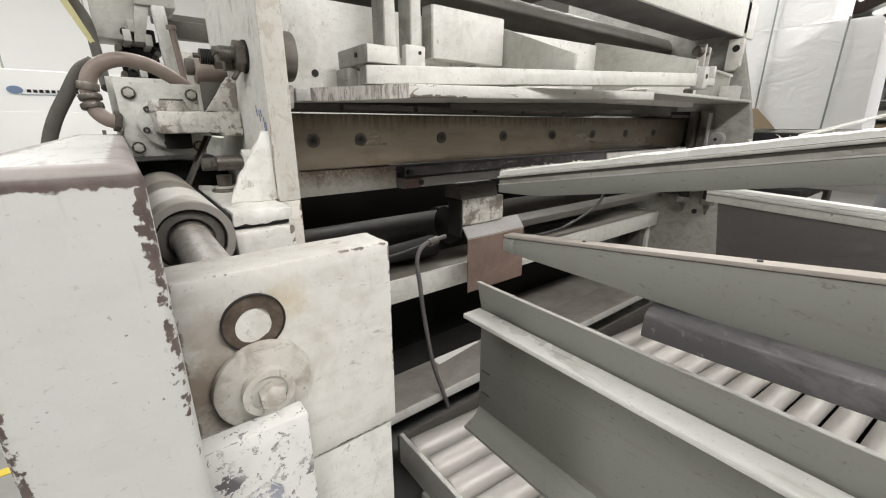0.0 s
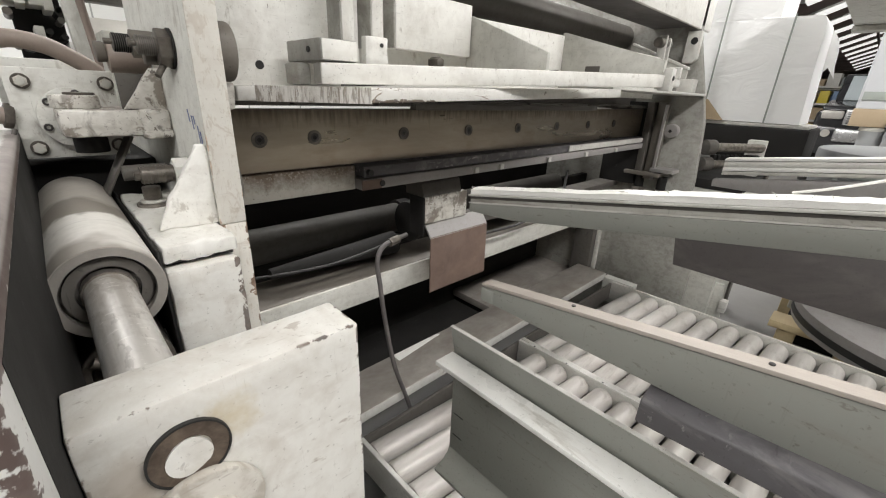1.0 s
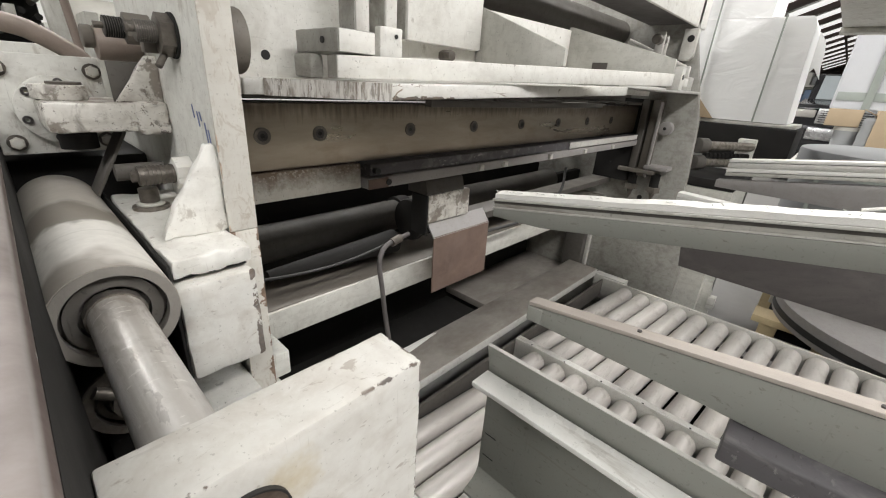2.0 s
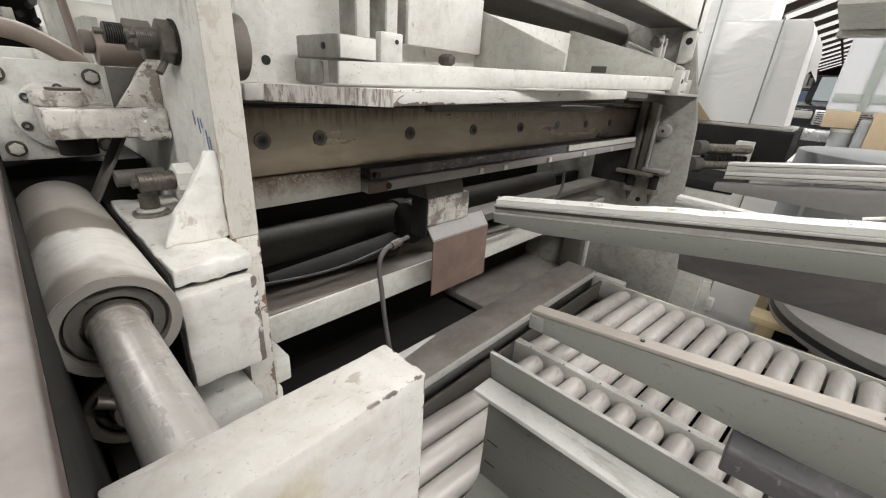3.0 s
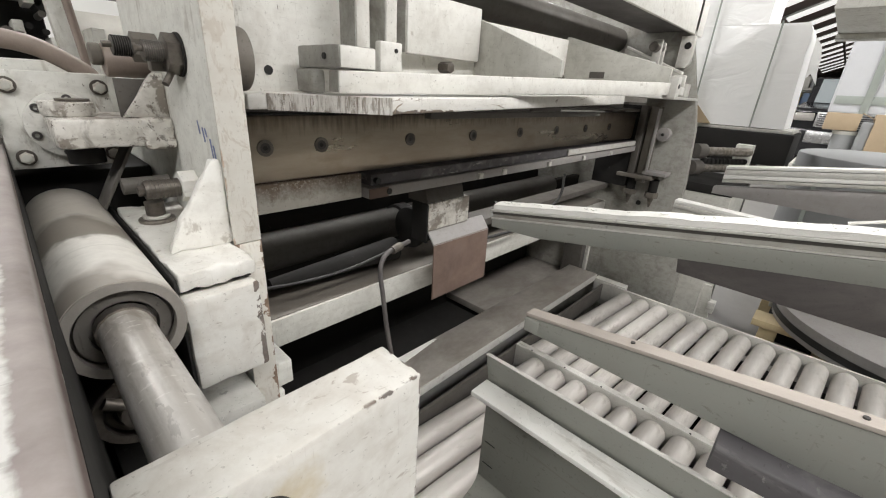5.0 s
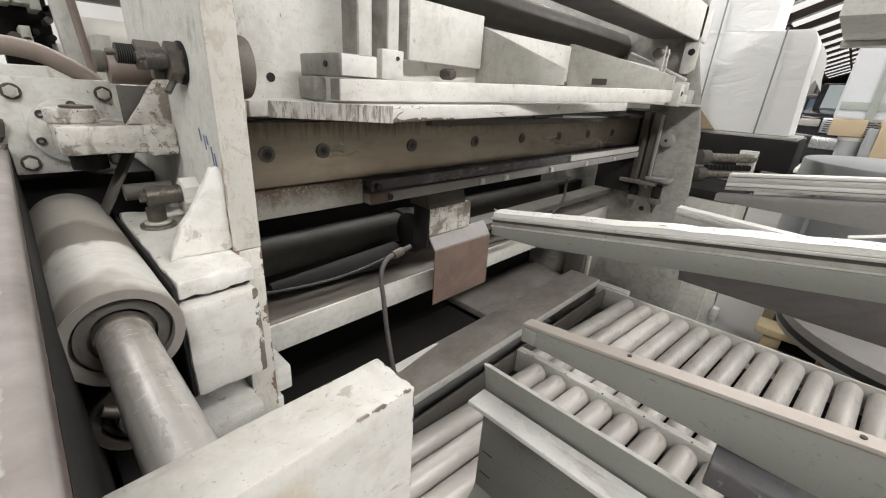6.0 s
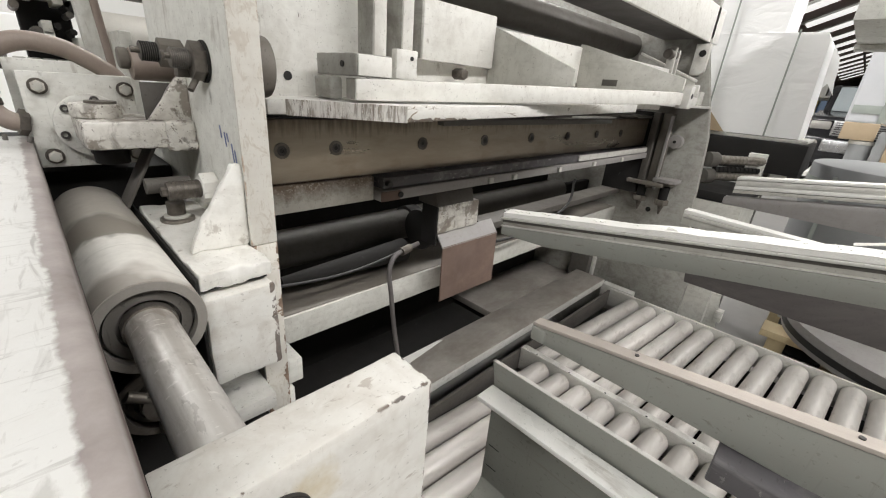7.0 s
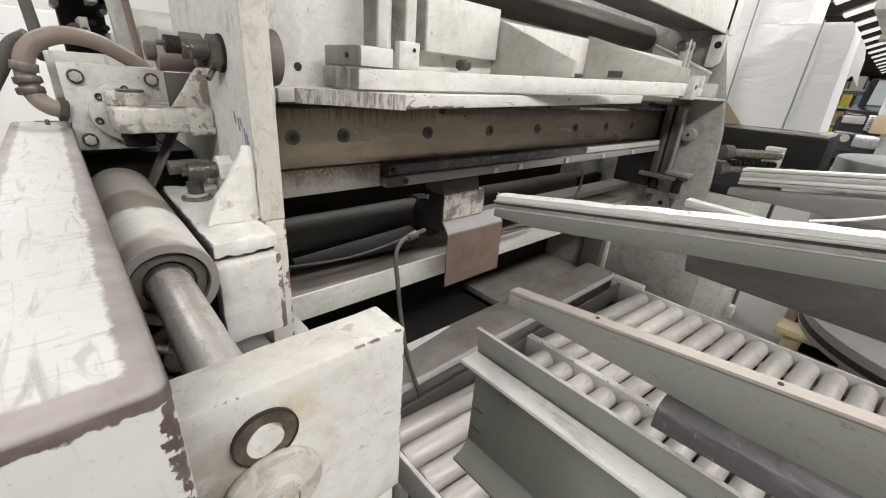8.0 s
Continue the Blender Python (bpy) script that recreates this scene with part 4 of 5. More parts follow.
    # the bracket's shaded left side, painted as a separate black plate
    part("bracket_side", box(0.868, 0.8755, 1.05, 1.12, 1.06, 1.19, 0.002), M_SHADEBLACK, t, "left side of the bracket, its shade put in as black")
    part("bracket_top", prism([(1.048, 1.191), (1.06, 1.235), (1.14, 1.255), (1.14, 1.191)], "x", 0.868, 1.04, 0.003), M_GRIMY, t)
    part("wheel", cyl((0.88, 1.15, 1.085), (0.90, 1.15, 1.085), 0.07, 40, bev=0.005), M_SHADEBLACK, t, "black wheel behind the bracket")
    w = thing("cable", "grey cable hanging under the shear", "cable")
    pts = [(0.84, 1.1, 1.06), (0.74, 1.085, 1.05), (0.70, 1.07, 1.01), (0.702, 1.06, 0.93), (0.715, 1.055, 0.80), (0.74, 1.04, 0.62), (0.78, 1.03, 0.48), (0.80, 1.02, 0.40)]
    part("sheath", tube(pts, 0.0075, 12), M_BOARD, w)
    part("gland", cyl((0.76, 1.088, 1.052), (0.80, 1.094, 1.056), 0.013, 14), M_GEAR, w)
    w = thing("cable", "thin black cable along the beam", "cable")
    part("sheath", tube([(0.25, 1.2, 1.02), (0.45, 1.12, 1.025), (0.62, 1.10, 1.03), (0.84, 1.10, 1.06)], 0.004, 8), M_BLACK, w)
    w = thing("cable", "thin dark cable looping under the blade", "cable")
    part("sheath", tube([(1.18, 1.06, 1.0), (1.4, 1.02, 1.02), (1.62, 1.0, 1.10), (1.75, 1.05, 1.19)], 0.006, 8), M_BLACK, w)


lower_beams()


# ---- block, pinch roller and cover beside the camera ----
def bearing_block():
    t = thing("bearing_block", "thick cream bearing block with chipped edges", "block")
    x0, x1, y0, y1, z0, z1 = BLOCK_BOX
    part("block", rough_edges(box(x0, x1, y0, y1, z0, z1, 0.0025), 0.02, 0.0006, 0.012), M_BLOCK, t)
    part("bore", ring((0.066, 0.3738, 1.272), (0.066, 0.378, 1.272), 0.0245, 0.0135, 40), M_BRONZE, t, "dark brown ring round the bore")
    part("bore_rim", ring((0.066, 0.3728, 1.272), (0.066, 0.377, 1.272), 0.0257, 0.0243, 40), M_BLACK, t)
    part("bore_plug", rough_edges(cyl((0.065, 0.3733, 1.2695), (0.065, 0.3765, 1.2695), 0.0145, 22), 0.01, 0.0016, 0.012), M_CREAM, t, "paint-smeared plug")
    part("washer", cyl((0.066, 0.366, 1.214), (0.066, 0.3755, 1.214), 0.041, 48, bev=0.0035), M_SMUDGE, t, "large painted washer")
    part("boss", ring((0.067, 0.358, 1.211), (0.067, 0.3665, 1.211), 0.0215, 0.0155, 40), M_SMUDGE, t)
    part("inner_washer", cyl((0.067, 0.360, 1.211), (0.067, 0.3662, 1.211), 0.0155, 32), M_FRAME, t)
    part("bolt", hexa((0.068, 0.349, 1.210), (0.068, 0.360, 1.210), 0.0115), M_SMUDGE, t, "painted hexagon bolt")
    k = part("keeper", rough_edges(box(0.0, 0.092, 0.34, 0.362, 0.9, 1.19, 0.002), 0.015, 0.0006, 0.02), M_KEEPER, t, "chipped keeper plate")
    part("paint_patch", rough_edges(cyl((0.045, 0.3391, 1.118), (0.045, 0.3399, 1.118), 0.021, 24), 0.014, 0.011, 0.006), M_FADED, k, "flaked grey-blue paint patch")
    part("stand", box(0.094, 0.199, 0.384, 0.424, 0.0, 1.104, 0.003), M_PLATE, t)


def pinch_roller(z, y0, r, shaft_to, skin, label):
    t = thing("pinch_roller", label, "roller", group="pinch rollers")
    x = 0.057
    part("shell", ring((x, y0, z), (x, 1.12, z), r, r - 0.0085, 56), skin, t)
    part("rim", ring((x, y0 - 0.0015, z), (x, y0 + 0.006, z), r - 0.001, r - 0.0105, 56), M_DULLRIM if z > 1.2 else M_GEAR, t)
    part("hub", cyl((x, y0 + 0.016, z), (x, y0 + 0.03, z), r - 0.009, 40), M_GRIMY, t, "greasy hub")
    part("bearing", ring((x, y0 + 0.006, z), (x, y0 + 0.02, z), r - 0.014, 0.03, 40), M_GRIMY if z > 1.2 else M_GEAR, t)
    part("shaft", cyl((x, shaft_to, z), (x, y0 + 0.02, z), 0.0238, 48), M_STEEL if z > 1.2 else M_GEAR, t, "worn shaft")
    part("collar", cyl((x, y0 - 0.002, z), (x, y0 + 0.012, z), 0.0262, 14), M_BOLT, t, "notched collar")
    if z < 1.2:
        for k in range(3):
            a = k * math.tau / 3 + 0.4
            part("spoke", cyl((x, y0 - 0.004, z), (x + 0.044 * math.cos(a), y0 - 0.004, z + 0.044 * math.sin(a)), 0.007, 10), M_GEAR, t)


def cover():
    t = thing("roller_cover", "cream sheet cover with brown worn edges", "cover")
    x0, x1, y0, y1, z0, z1 = COVER_BOX
    part("shell", box(x0, x1, y0, y1, z0, z1, 0.009, 4), M_COVER, t)
    part("foot", box(x0 + 0.01, x1 - 0.01, 0.32, 1.15, 0.0, z0, 0.002), M_SHADEBLACK, t)
    # shade on the roller side of the cover, laid on as a black sheet
    part("side_shade", box(x1 - 0.002, x1 + 0.0003, y0 + 0.03, y1 - 0.01, z0 + 0.01, z1 - 0.012, 0.0), M_SHADEBLACK, t, "black sheet for the shade on the side beside the roller")


bearing_block()
pinch_roller(1.28, 0.662, 0.0545, 0.424, M_ROLL, "grubby cream pinch roller on a bright shaft")
pinch_roller(1.155, 0.70, 0.05, 0.69, M_GEAR, "greasy dark lower roller with spokes")
cover()


def bracket():
    t = thing("roller_bracket", "cream cast bracket bolted to the side frame", "bracket")
    part("base", rough_edges(box(0.117, 0.209, 0.70, 1.05, 1.14, 1.272, 0.005), 0.02, 0.0018, 0.02), M_BLOCK, t)
    # black slab stands in for the shadow gap under the top plate
    part("gap", box(0.122, 0.207, 0.726, 1.05, 1.273, 1.279, 0.0), M_BLACK, t)
    part("top_plate", rough_edges(box(0.118, 0.209, 0.712, 1.06, 1.280, 1.303, 0.003), 0.016, 0.0042, 0.01), M_CREAM, t)
    part("gusset", rough_edges(prism([(0.132, 1.303), (0.138, 1.322), (0.198, 1.422), (0.2105, 1.422), (0.2105, 1.303)], "y", 0.786, 0.802, 0.003), 0.018, 0.0028, 0.012), M_CREAM, t)
    part("washer", cyl((0.155, 0.95, 1.3035), (0.155, 0.95, 1.309), 0.025, 32, bev=0.001), M_BOLT, t)
    part("washer", cyl((0.155, 0.95, 1.3095), (0.155, 0.95, 1.314), 0.019, 32, bev=0.001), M_FRAME, t)
    part("bolt", cyl((0.155, 0.95, 1.3145), (0.155, 0.95, 1.336), 0.0135, 20, bev=0.001), M_GEAR, t)
    part("side_strip", box(0.1125, 0.1165, 0.705, 1.12, 1.14, 1.302, 0.001), M_SHADEBLACK, t, "black strip beside the roller")
    part("jack_nut", hexa((0.186, 0.915, 1.362), (0.2105, 0.915, 1.362), 0.024), M_CREAM, t)
    part("jack_screw", cyl((0.14, 0.915, 1.362), (0.186, 0.915, 1.362), 0.0135, 20), M_GEAR, t)
    for k in range(9):
        part("thread", ring((0.142 + 0.005 * k, 0.915, 1.362), (0.1445 + 0.005 * k, 0.915, 1.362), 0.0147, 0.013, 20), M_GEAR, t)
    part("jack_head", hexa((0.132, 0.915, 1.362), (0.141, 0.915, 1.362), 0.008), M_GEAR, t)
    part("jack_screw", cyl((0.125, 0.99, 1.355), (0.19, 0.99, 1.355), 0.013, 20), M_GRIMY, t)
    part("ledge", box(0.10, 0.209, 0.74, 0.98, 1.02, 1.05, 0.003), M_FLANGE, t)
    # added black boxes stand in for the shade behind and under the rollers
    single("rear_void_fill", box(-0.06, 0.208, 1.19, 1.75, 0.0, 1.35, 0.006), M_SHADEBLACK, "added black box filling the shaded void behind the rollers", "housing")
    single("under_void_fill", box(0.02, 0.208, 0.46, 1.18, 0.0, 0.98, 0.004), M_SHADEBLACK, "added black box filling the shade under the rollers", "base")
    single("stay_plate", prism([(0.095, 1.303), (0.10, 1.303), (0.158, 1.41), (0.152, 1.41)], "y", 1.03, 1.09, 0.001), M_GRIMY, "dark slanting stay plate beside the bracket", "stay")


bracket()


def drive_motor():
    t = thing("motor_mount", "grey motor mounting plate with four bolts", "motor")
    part("plate", box(0.012, 0.160, 1.143, 1.160, 1.366, 1.518, 0.002), M_MOUNT, t)
    part("rear_plate", box(0.0, 0.13, 1.24, 1.255, 1.36, 1.535, 0.002), M_PLATE, t)
    for x, z in ((0.034, 1.496), (0.147, 1.496), (0.032, 1.385), (0.146, 1.385)):
        part("washer", cyl((x, 1.1395, z), (x, 1.143, z), 0.0125, 24), M_GEAR, t)
        part("bolt", hexa((x, 1.132, z), (x, 1.1395, z), 0.0095), M_SMUDGE, t)
        part("bolt_end", cyl((x, 1.1305, z), (x, 1.132, z), 0.006, 16), M_FRAME, t)
    f = part("flange", cyl((0.092, 1.126, 1.436), (0.092, 1.143, 1.436), 0.052, 44, bev=0.002), M_MOUNT, t)
    for k in range(6):
        a = k * math.tau / 6 + 0.35
        part("flange_screw", ring((0.092 + 0.043 * math.cos(a), 1.1225, 1.436 + 0.043 * math.sin(a)), (0.092 + 0.043 * math.cos(a), 1.1262, 1.436 + 0.043 * math.sin(a)), 0.0065, 0.003, 14), M_DARK, f)
    part("arm", rough_edges(box(0.064, 0.17, 0.985, 1.122, 1.416, 1.457, 0.005), 0.02, 0.0014, 0.02), M_WORN, t, "chipped lever arm")
    part("arm_weld", rough_edges(box(0.166, 0.2115, 0.982, 1.10, 1.411, 1.459, 0.006), 0.008, 0.0035, 0.008), M_WORN, t, "lumpy weld at the frame")
    part("pivot_nut", cyl((0.092, 1.06, 1.457), (0.092, 1.06, 1.478), 0.034, 10, bev=0.003), M_WORN, t)
    part("pivot_cap", cyl((0.10, 1.06, 1.4785), (0.10, 1.06, 1.482), 0.021, 20), M_GEAR, t)
    part("pivot_pin", cyl((0.10, 1.06, 1.385), (0.10, 1.06, 1.416), 0.024, 24), M_SHADEBLACK, t)
    part("web", rough_edges(prism([(0.15, 1.458), (0.197, 1.525), (0.2115, 1.525), (0.2115, 1.458)], "y", 1.0, 1.012, 0.002), 0.02, 0.002, 0.02), M_WORN, t)
    part("body", box(0.02, 0.15, 1.161, 1.239, 1.37, 1.51, 0.006), M_GRIMY, t)

    t = thing("hydraulic_hose", "thick brown hose bent over the motor mount", "hose", group="hoses")
    pts = [(0.012, 1.15, 1.438), (-0.008, 1.15, 1.442), (-0.023, 1.155, 1.456), (-0.0295, 1.16, 1.480), (-0.029, 1.16, 1.506), (-0.02, 1.16, 1.532), (0.002, 1.16, 1.552), (0.035, 1.16, 1.562), (0.075, 1.16, 1.556), (0.105, 1.16, 1.541), (0.135, 1.162, 1.52), (0.15, 1.165, 1.50)]
    part("hose", tube(pts, 0.0145, 18), M_HOSE, t)
    for z, r in ((1.463, 0.0195), (1.480, 0.0195)):
        part("ferrule", cyl((-0.0285, 1.158, z), (-0.0298, 1.16, z + 0.011), r, 24, bev=0.002), M_GEAR, t)
    part("ferrule", cyl((-0.0298, 1.16, 1.500), (-0.0275, 1.16, 1.514), 0.0185, 24, bev=0.001), M_BOLT, t, "bright crimped ferrule")
    part("elbow_nut", hexa((0.0, 1.148, 1.4405), (0.0115, 1.15, 1.438), 0.021), M_GEAR, t)
    t = thing("hydraulic_hose", "dark grey hose behind the cover", "hose", group="hoses")
    part("hose", tube([(-0.012, 1.19, 1.556), (-0.038, 1.2, 1.538), (-0.065, 1.2, 1.494), (-0.091, 1.2, 1.45), (-0.111, 1.2, 1.403), (-0.13, 1.2, 1.33), (-0.135, 1.2, 1.2)], 0.0125, 14), M_GRIMY, t)
    for k, (p, q) in enumerate((((0.01, 1.12, 1.42), (-0.01, 1.1, 1.30)), ((-0.02, 1.15, 1.42), (0.005, 1.1, 1.33)))):
        single("thin_line", tube([p, ((p[0] + q[0]) / 2 - 0.012, 1.11, 1.37), q, (q[0] + 0.01, 1.1, 1.2)], 0.0035, 8), M_GRIMY, "thin dark oil line behind the cover", "pipe", group="oil lines")


drive_motor()


def adjusters():
    t = thing("adjusting_screw", "greasy threaded adjusting screw with a large nut", "screw", group="adjusting screws")
    part("nut", hexa((0.192, 0.893, 1.551), (0.2115, 0.893, 1.551), 0.0265), M_GEAR, t)
    part("washer", cyl((0.2085, 0.893, 1.551), (0.2118, 0.893, 1.551), 0.0285, 32), M_SHADEBLACK, t)
    part("screw", cyl((0.168, 0.893, 1.553), (0.192, 0.893, 1.553), 0.0122, 24), M_GEAR, t)
    for k in range(9):
        part("thread", ring((0.169 + 0.0025 * k, 0.893, 1.553), (0.1703 + 0.0025 * k, 0.893, 1.553), 0.0134, 0.012, 24), M_GRIMY, t)
    part("tip", cyl((0.158, 0.893, 1.555), (0.168, 0.893, 1.555), 0.004, 14), M_GEAR, t)
    part("tip_nut", hexa((0.158, 0.893, 1.555), (0.162, 0.893, 1.555), 0.0065), M_GEAR, t)
    part("plate", box(0.178, 0.209, 0.905, 0.925, 1.528, 1.545, 0.002), M_DULL, t)
    part("grub_screw", cyl((0.186, 0.885, 1.512), (0.198, 0.893, 1.528), 0.0045, 12), M_GEAR, t)
    t = thing("adjusting_screw", "smaller greasy adjusting screw behind", "screw", group="adjusting screws")
    part("screw", cyl((0.154, 1.0, 1.56), (0.178, 1.0, 1.56), 0.0128, 24), M_GRIMY, t)
    for k in range(8):
        part("thread", ring((0.155 + 0.0028 * k, 1.0, 1.56), (0.1566 + 0.0028 * k, 1.0, 1.56), 0.014, 0.0126, 24), M_SHADEBLACK, t)
    part("tip", cyl((0.143, 1.0, 1.561), (0.154, 1.0, 1.561), 0.0045, 14), M_GEAR, t)
    part("nut", hexa((0.178, 1.0, 1.56), (0.2115, 1.0, 1.56), 0.021), M_DULL, t)
    t = thing("drive_barrel", "brown greasy drive barrel beside the frame", "barrel")
    part("barrel", cyl((0.152, 1.08, 1.54), (0.211, 1.08, 1.54), 0.025, 32, bev=0.003), M_HOSE, t)
    part("cap", cyl((0.137, 1.08, 1.548), (0.152, 1.08, 1.548), 0.0165, 28, bev=0.003), M_DULL, t)
    single("sensor_plate", box(0.15, 0.205, 1.02, 1.026, 1.455, 1.515, 0.001), M_GRIMY, "small dark sensor plate", "plate")


adjusters()


def manifold():
    """Valve stack and framing behind the motor."""
    t = thing("valve_stack", "grimy valve stack with dark spools", "valve")
    part("body", box(0.0, 0.115, 1.6, 1.72, 1.665, 1.80, 0.004), M_FRAME, t)
    part("head", box(0.10, 0.20, 1.56, 1.7, 1.755, 1.86, 0.004), M_FRAME, t)
    part("foot", prism([(0.10, 1.755), (0.135, 1.755), (0.11, 1.66), (0.085, 1.66)], "y", 1.57, 1.62, 0.002), M_FRAME, t)
    part("back_box", box(0.05, 0.15, 1.72, 1.8, 1.50, 1.72, 0.006), M_SHADEBLACK, t)
    random.seed(5)
    for k in range(16):
        x, z = 0.045 + 0.105 * random.random(), 1.54 + 0.15 * random.random()
        if k % 3:
            part("spool", cyl((x, 1.58, z), (x, 1.70, z), 0.006 + 0.008 * random.random(), 14), random.choice((M_SHADEBLACK, M_GEAR, M_GRIMY)), t)
        else:
            part("fitting", box(x, x + 0.018, 1.57, 1.70, z, z + 0.03, 0.002), random.choice((M_PLATE, M_CREAM, M_FRAME)), t)
    for k in range(5):
        part("valve_block", box(0.02 + 0.026 * k, 0.042 + 0.026 * k, 1.63, 1.70, 1.50 + 0.006 * (k % 2), 1.535, 0.002), M_FRAME, t)
    part("lower_block", box(0.0, 0.16, 1.55, 1.70, 1.36, 1.49, 0.004), M_PLATE, t)
    t = thing("strut", "cream slanting strut with a rusty pipe", "strut")
    part("strut", prism([(0.135, 1.745), (0.165, 1.745), (0.178, 1.50), (0.148, 1.50)], "y", 1.50, 1.54, 0.002), M_PLATE, t)
    part("pipe", cyl((0.168, 1.45, 1.68), (0.180, 1.45, 1.50), 0.008, 14), M_HOSE, t, "rusty pipe")
    part("pipe_cap", cyl((0.167, 1.45, 1.68), (0.1665, 1.45, 1.69), 0.012, 14), M_HOSE, t)
    for y, z, h, m in ((1.66, 1.745, 0.05, M_GRIMY), (1.85, 1.80, 0.03, M_GRIMY)):
        single("rear_rail", box(0.16, 2.5, y, y + 0.05, z - h, z, 0.003), m, "dark rail at the back of the shear", "rail")
    single("rear_drum", cyl((0.18, 1.7, 1.60), (0.9, 1.7, 1.60), 0.06, 28), M_RUBBER, "pale ribbed drum behind the frame", "drum")
    single("pedestal", box(0.178, 0.2, 1.3, 1.4, 1.40, 1.60, 0.003), M_FRAME, "grey pedestal behind the frame", "post")
    single("hanging_tag", prism([(-0.085, 1.80), (-0.065, 1.80), (0.0, 1.63), (-0.012, 1.63)], "y", 1.5, 1.504, 0.0), M_TAG, "pale yellow tag strip hanging by the hose", "tag")
    single("dark_hose", tube([(-0.06, 1.55, 1.9), (-0.045, 1.55, 1.78), (-0.012, 1.55, 1.70), (-0.005, 1.5, 1.62), (0.0, 1.4, 1.52)], 0.012, 12), M_GRIMY, "dark hose hanging from above", "hose", group="hoses")


manifold()


# ---- outfeed: stacking arms and roller tables ----
def sloped(x0, x1, y0, z0, y1, z1, h, bev=0.001, h1=None):
    """A bar in the plane of an arm: from (y0, z0) to (y1, z1) along its top, h deep."""
    return prism([(y0, z0 - h), (y0, z0), (y1, z1), (y1, z1 - (h if h1 is None else h1))], "x", x0, x1, bev)


def felt(x0, x1, y0, z0, y1, z1, h, seed):
    """A frayed felt strip lying on an arm."""
    b = bmesh.new()
    n, m = 150, 4
    rnd = random.Random(seed)
    top = []
    for k in range(n + 1):
        f = k / n
        y, z = y0 + (y1 - y0) * f, z0 + (z1 - z0) * f
        hh = h * (0.75 + 0.6 * (0.5 + 0.5 * noise.noise((y * 14, seed, 0)))) + 0.0012 * noise.noise((y * 90, seed, 3))
        row = []
        for j in range(m + 1):
            u = j / m
            x = x0 + (x1 - x0) * u + 0.0015 * noise.noise((y * 60, u * 3, seed))
            bow = hh * (0.72 + 0.28 * math.sin(math.pi * u))
            row.append(b.verts.new((x, y, z + bow)))
        low = [b.verts.new((x0, y, z)), b.verts.new((x1, y, z))]
        top.append((row, low))
    for (r, l), (r2, l2) in zip(top, top[1:]):
        for j in range(m):
            b.faces.new((r[j], r[j + 1], r2[j + 1], r2[j]))
        b.faces.new((l[0], r[0], r2[0], l2[0]))
        b.faces.new((r[m], l[1], l2[1], r2[m]))
    for r, l in (top[0], top[-1]):
        b.faces.new((l[0], *r, l[1]))
    # loose fibres
    for k in range(70):
        f = rnd.random() ** 1.4
        y, z = y0 + (y1 - y0) * f * 0.6, z0 + (z1 - z0) * f * 0.6 + h
        x = x0 + 0.3 * (x1 - x0) * rnd.random()
        a = Vector((x, y, z))
        tube([a, a + Vector((-0.002, 0.004 * rnd.uniform(-1, 1), 0.002 * rnd.random() + 0.001)), a + Vector((-0.003, 0.006 * rnd.uniform(-1, 1), 0.004 * rnd.random()))], 0.0004, 4, 2, bm=b)
    return b


def felt_arm():
    t = thing("stacking_arm", "grey tapered stacking arm topped with frayed white felt", "arm", group="stacking arms")
    y0, y1, s = 0.592, -0.9, 0.1675

    def line(z, y):
        return z + s * (0.592 - y)
    part("felt_strip", felt(0.577, 0.612, y0, 1.337, y1, line(1.337, y1), 0.010, 3), M_FELT, t, "frayed white felt strip")
    part("cap", sloped(0.5735, 0.616, y0 + 0.003, 1.336, y1, line(1.336, y1), 0.004), M_FLANGE, t)
    part("oil_line", sloped(0.5765, 0.612, y0, 1.3318, y1, line(1.3318, y1), 0.004, 0.0), M_GRIMY, t, "dark oily seam")
    part("upper_bar", sloped(0.577, 0.613, y0, 1.3315, y1, line(1.3315, y1), 0.010), M_ARM, t)
    part("middle_strip", sloped(0.5755, 0.614, y0 + 0.002, 1.3212, y1, line(1.3212, y1), 0.002, 0.0), M_FLANGE, t)
    pts = [(y0, 1.305), (y0, 1.319), (y1, line(1.319, y1)), (y1, line(1.285, y1)), (0.50, line(1.294, 0.5))]
    part("web", prism(pts, "x", 0.575, 0.613, 0.0015), M_GREEN, t)
    single("loose_thread", tube([(0.61, 0.16, 1.42), (0.612, 0.13, 1.43), (0.63, 0.09, 1.445), (0.65, 0.06, 1.458)], 0.0018, 6), M_FELT, "curled loose felt thread on the arm", "thread")


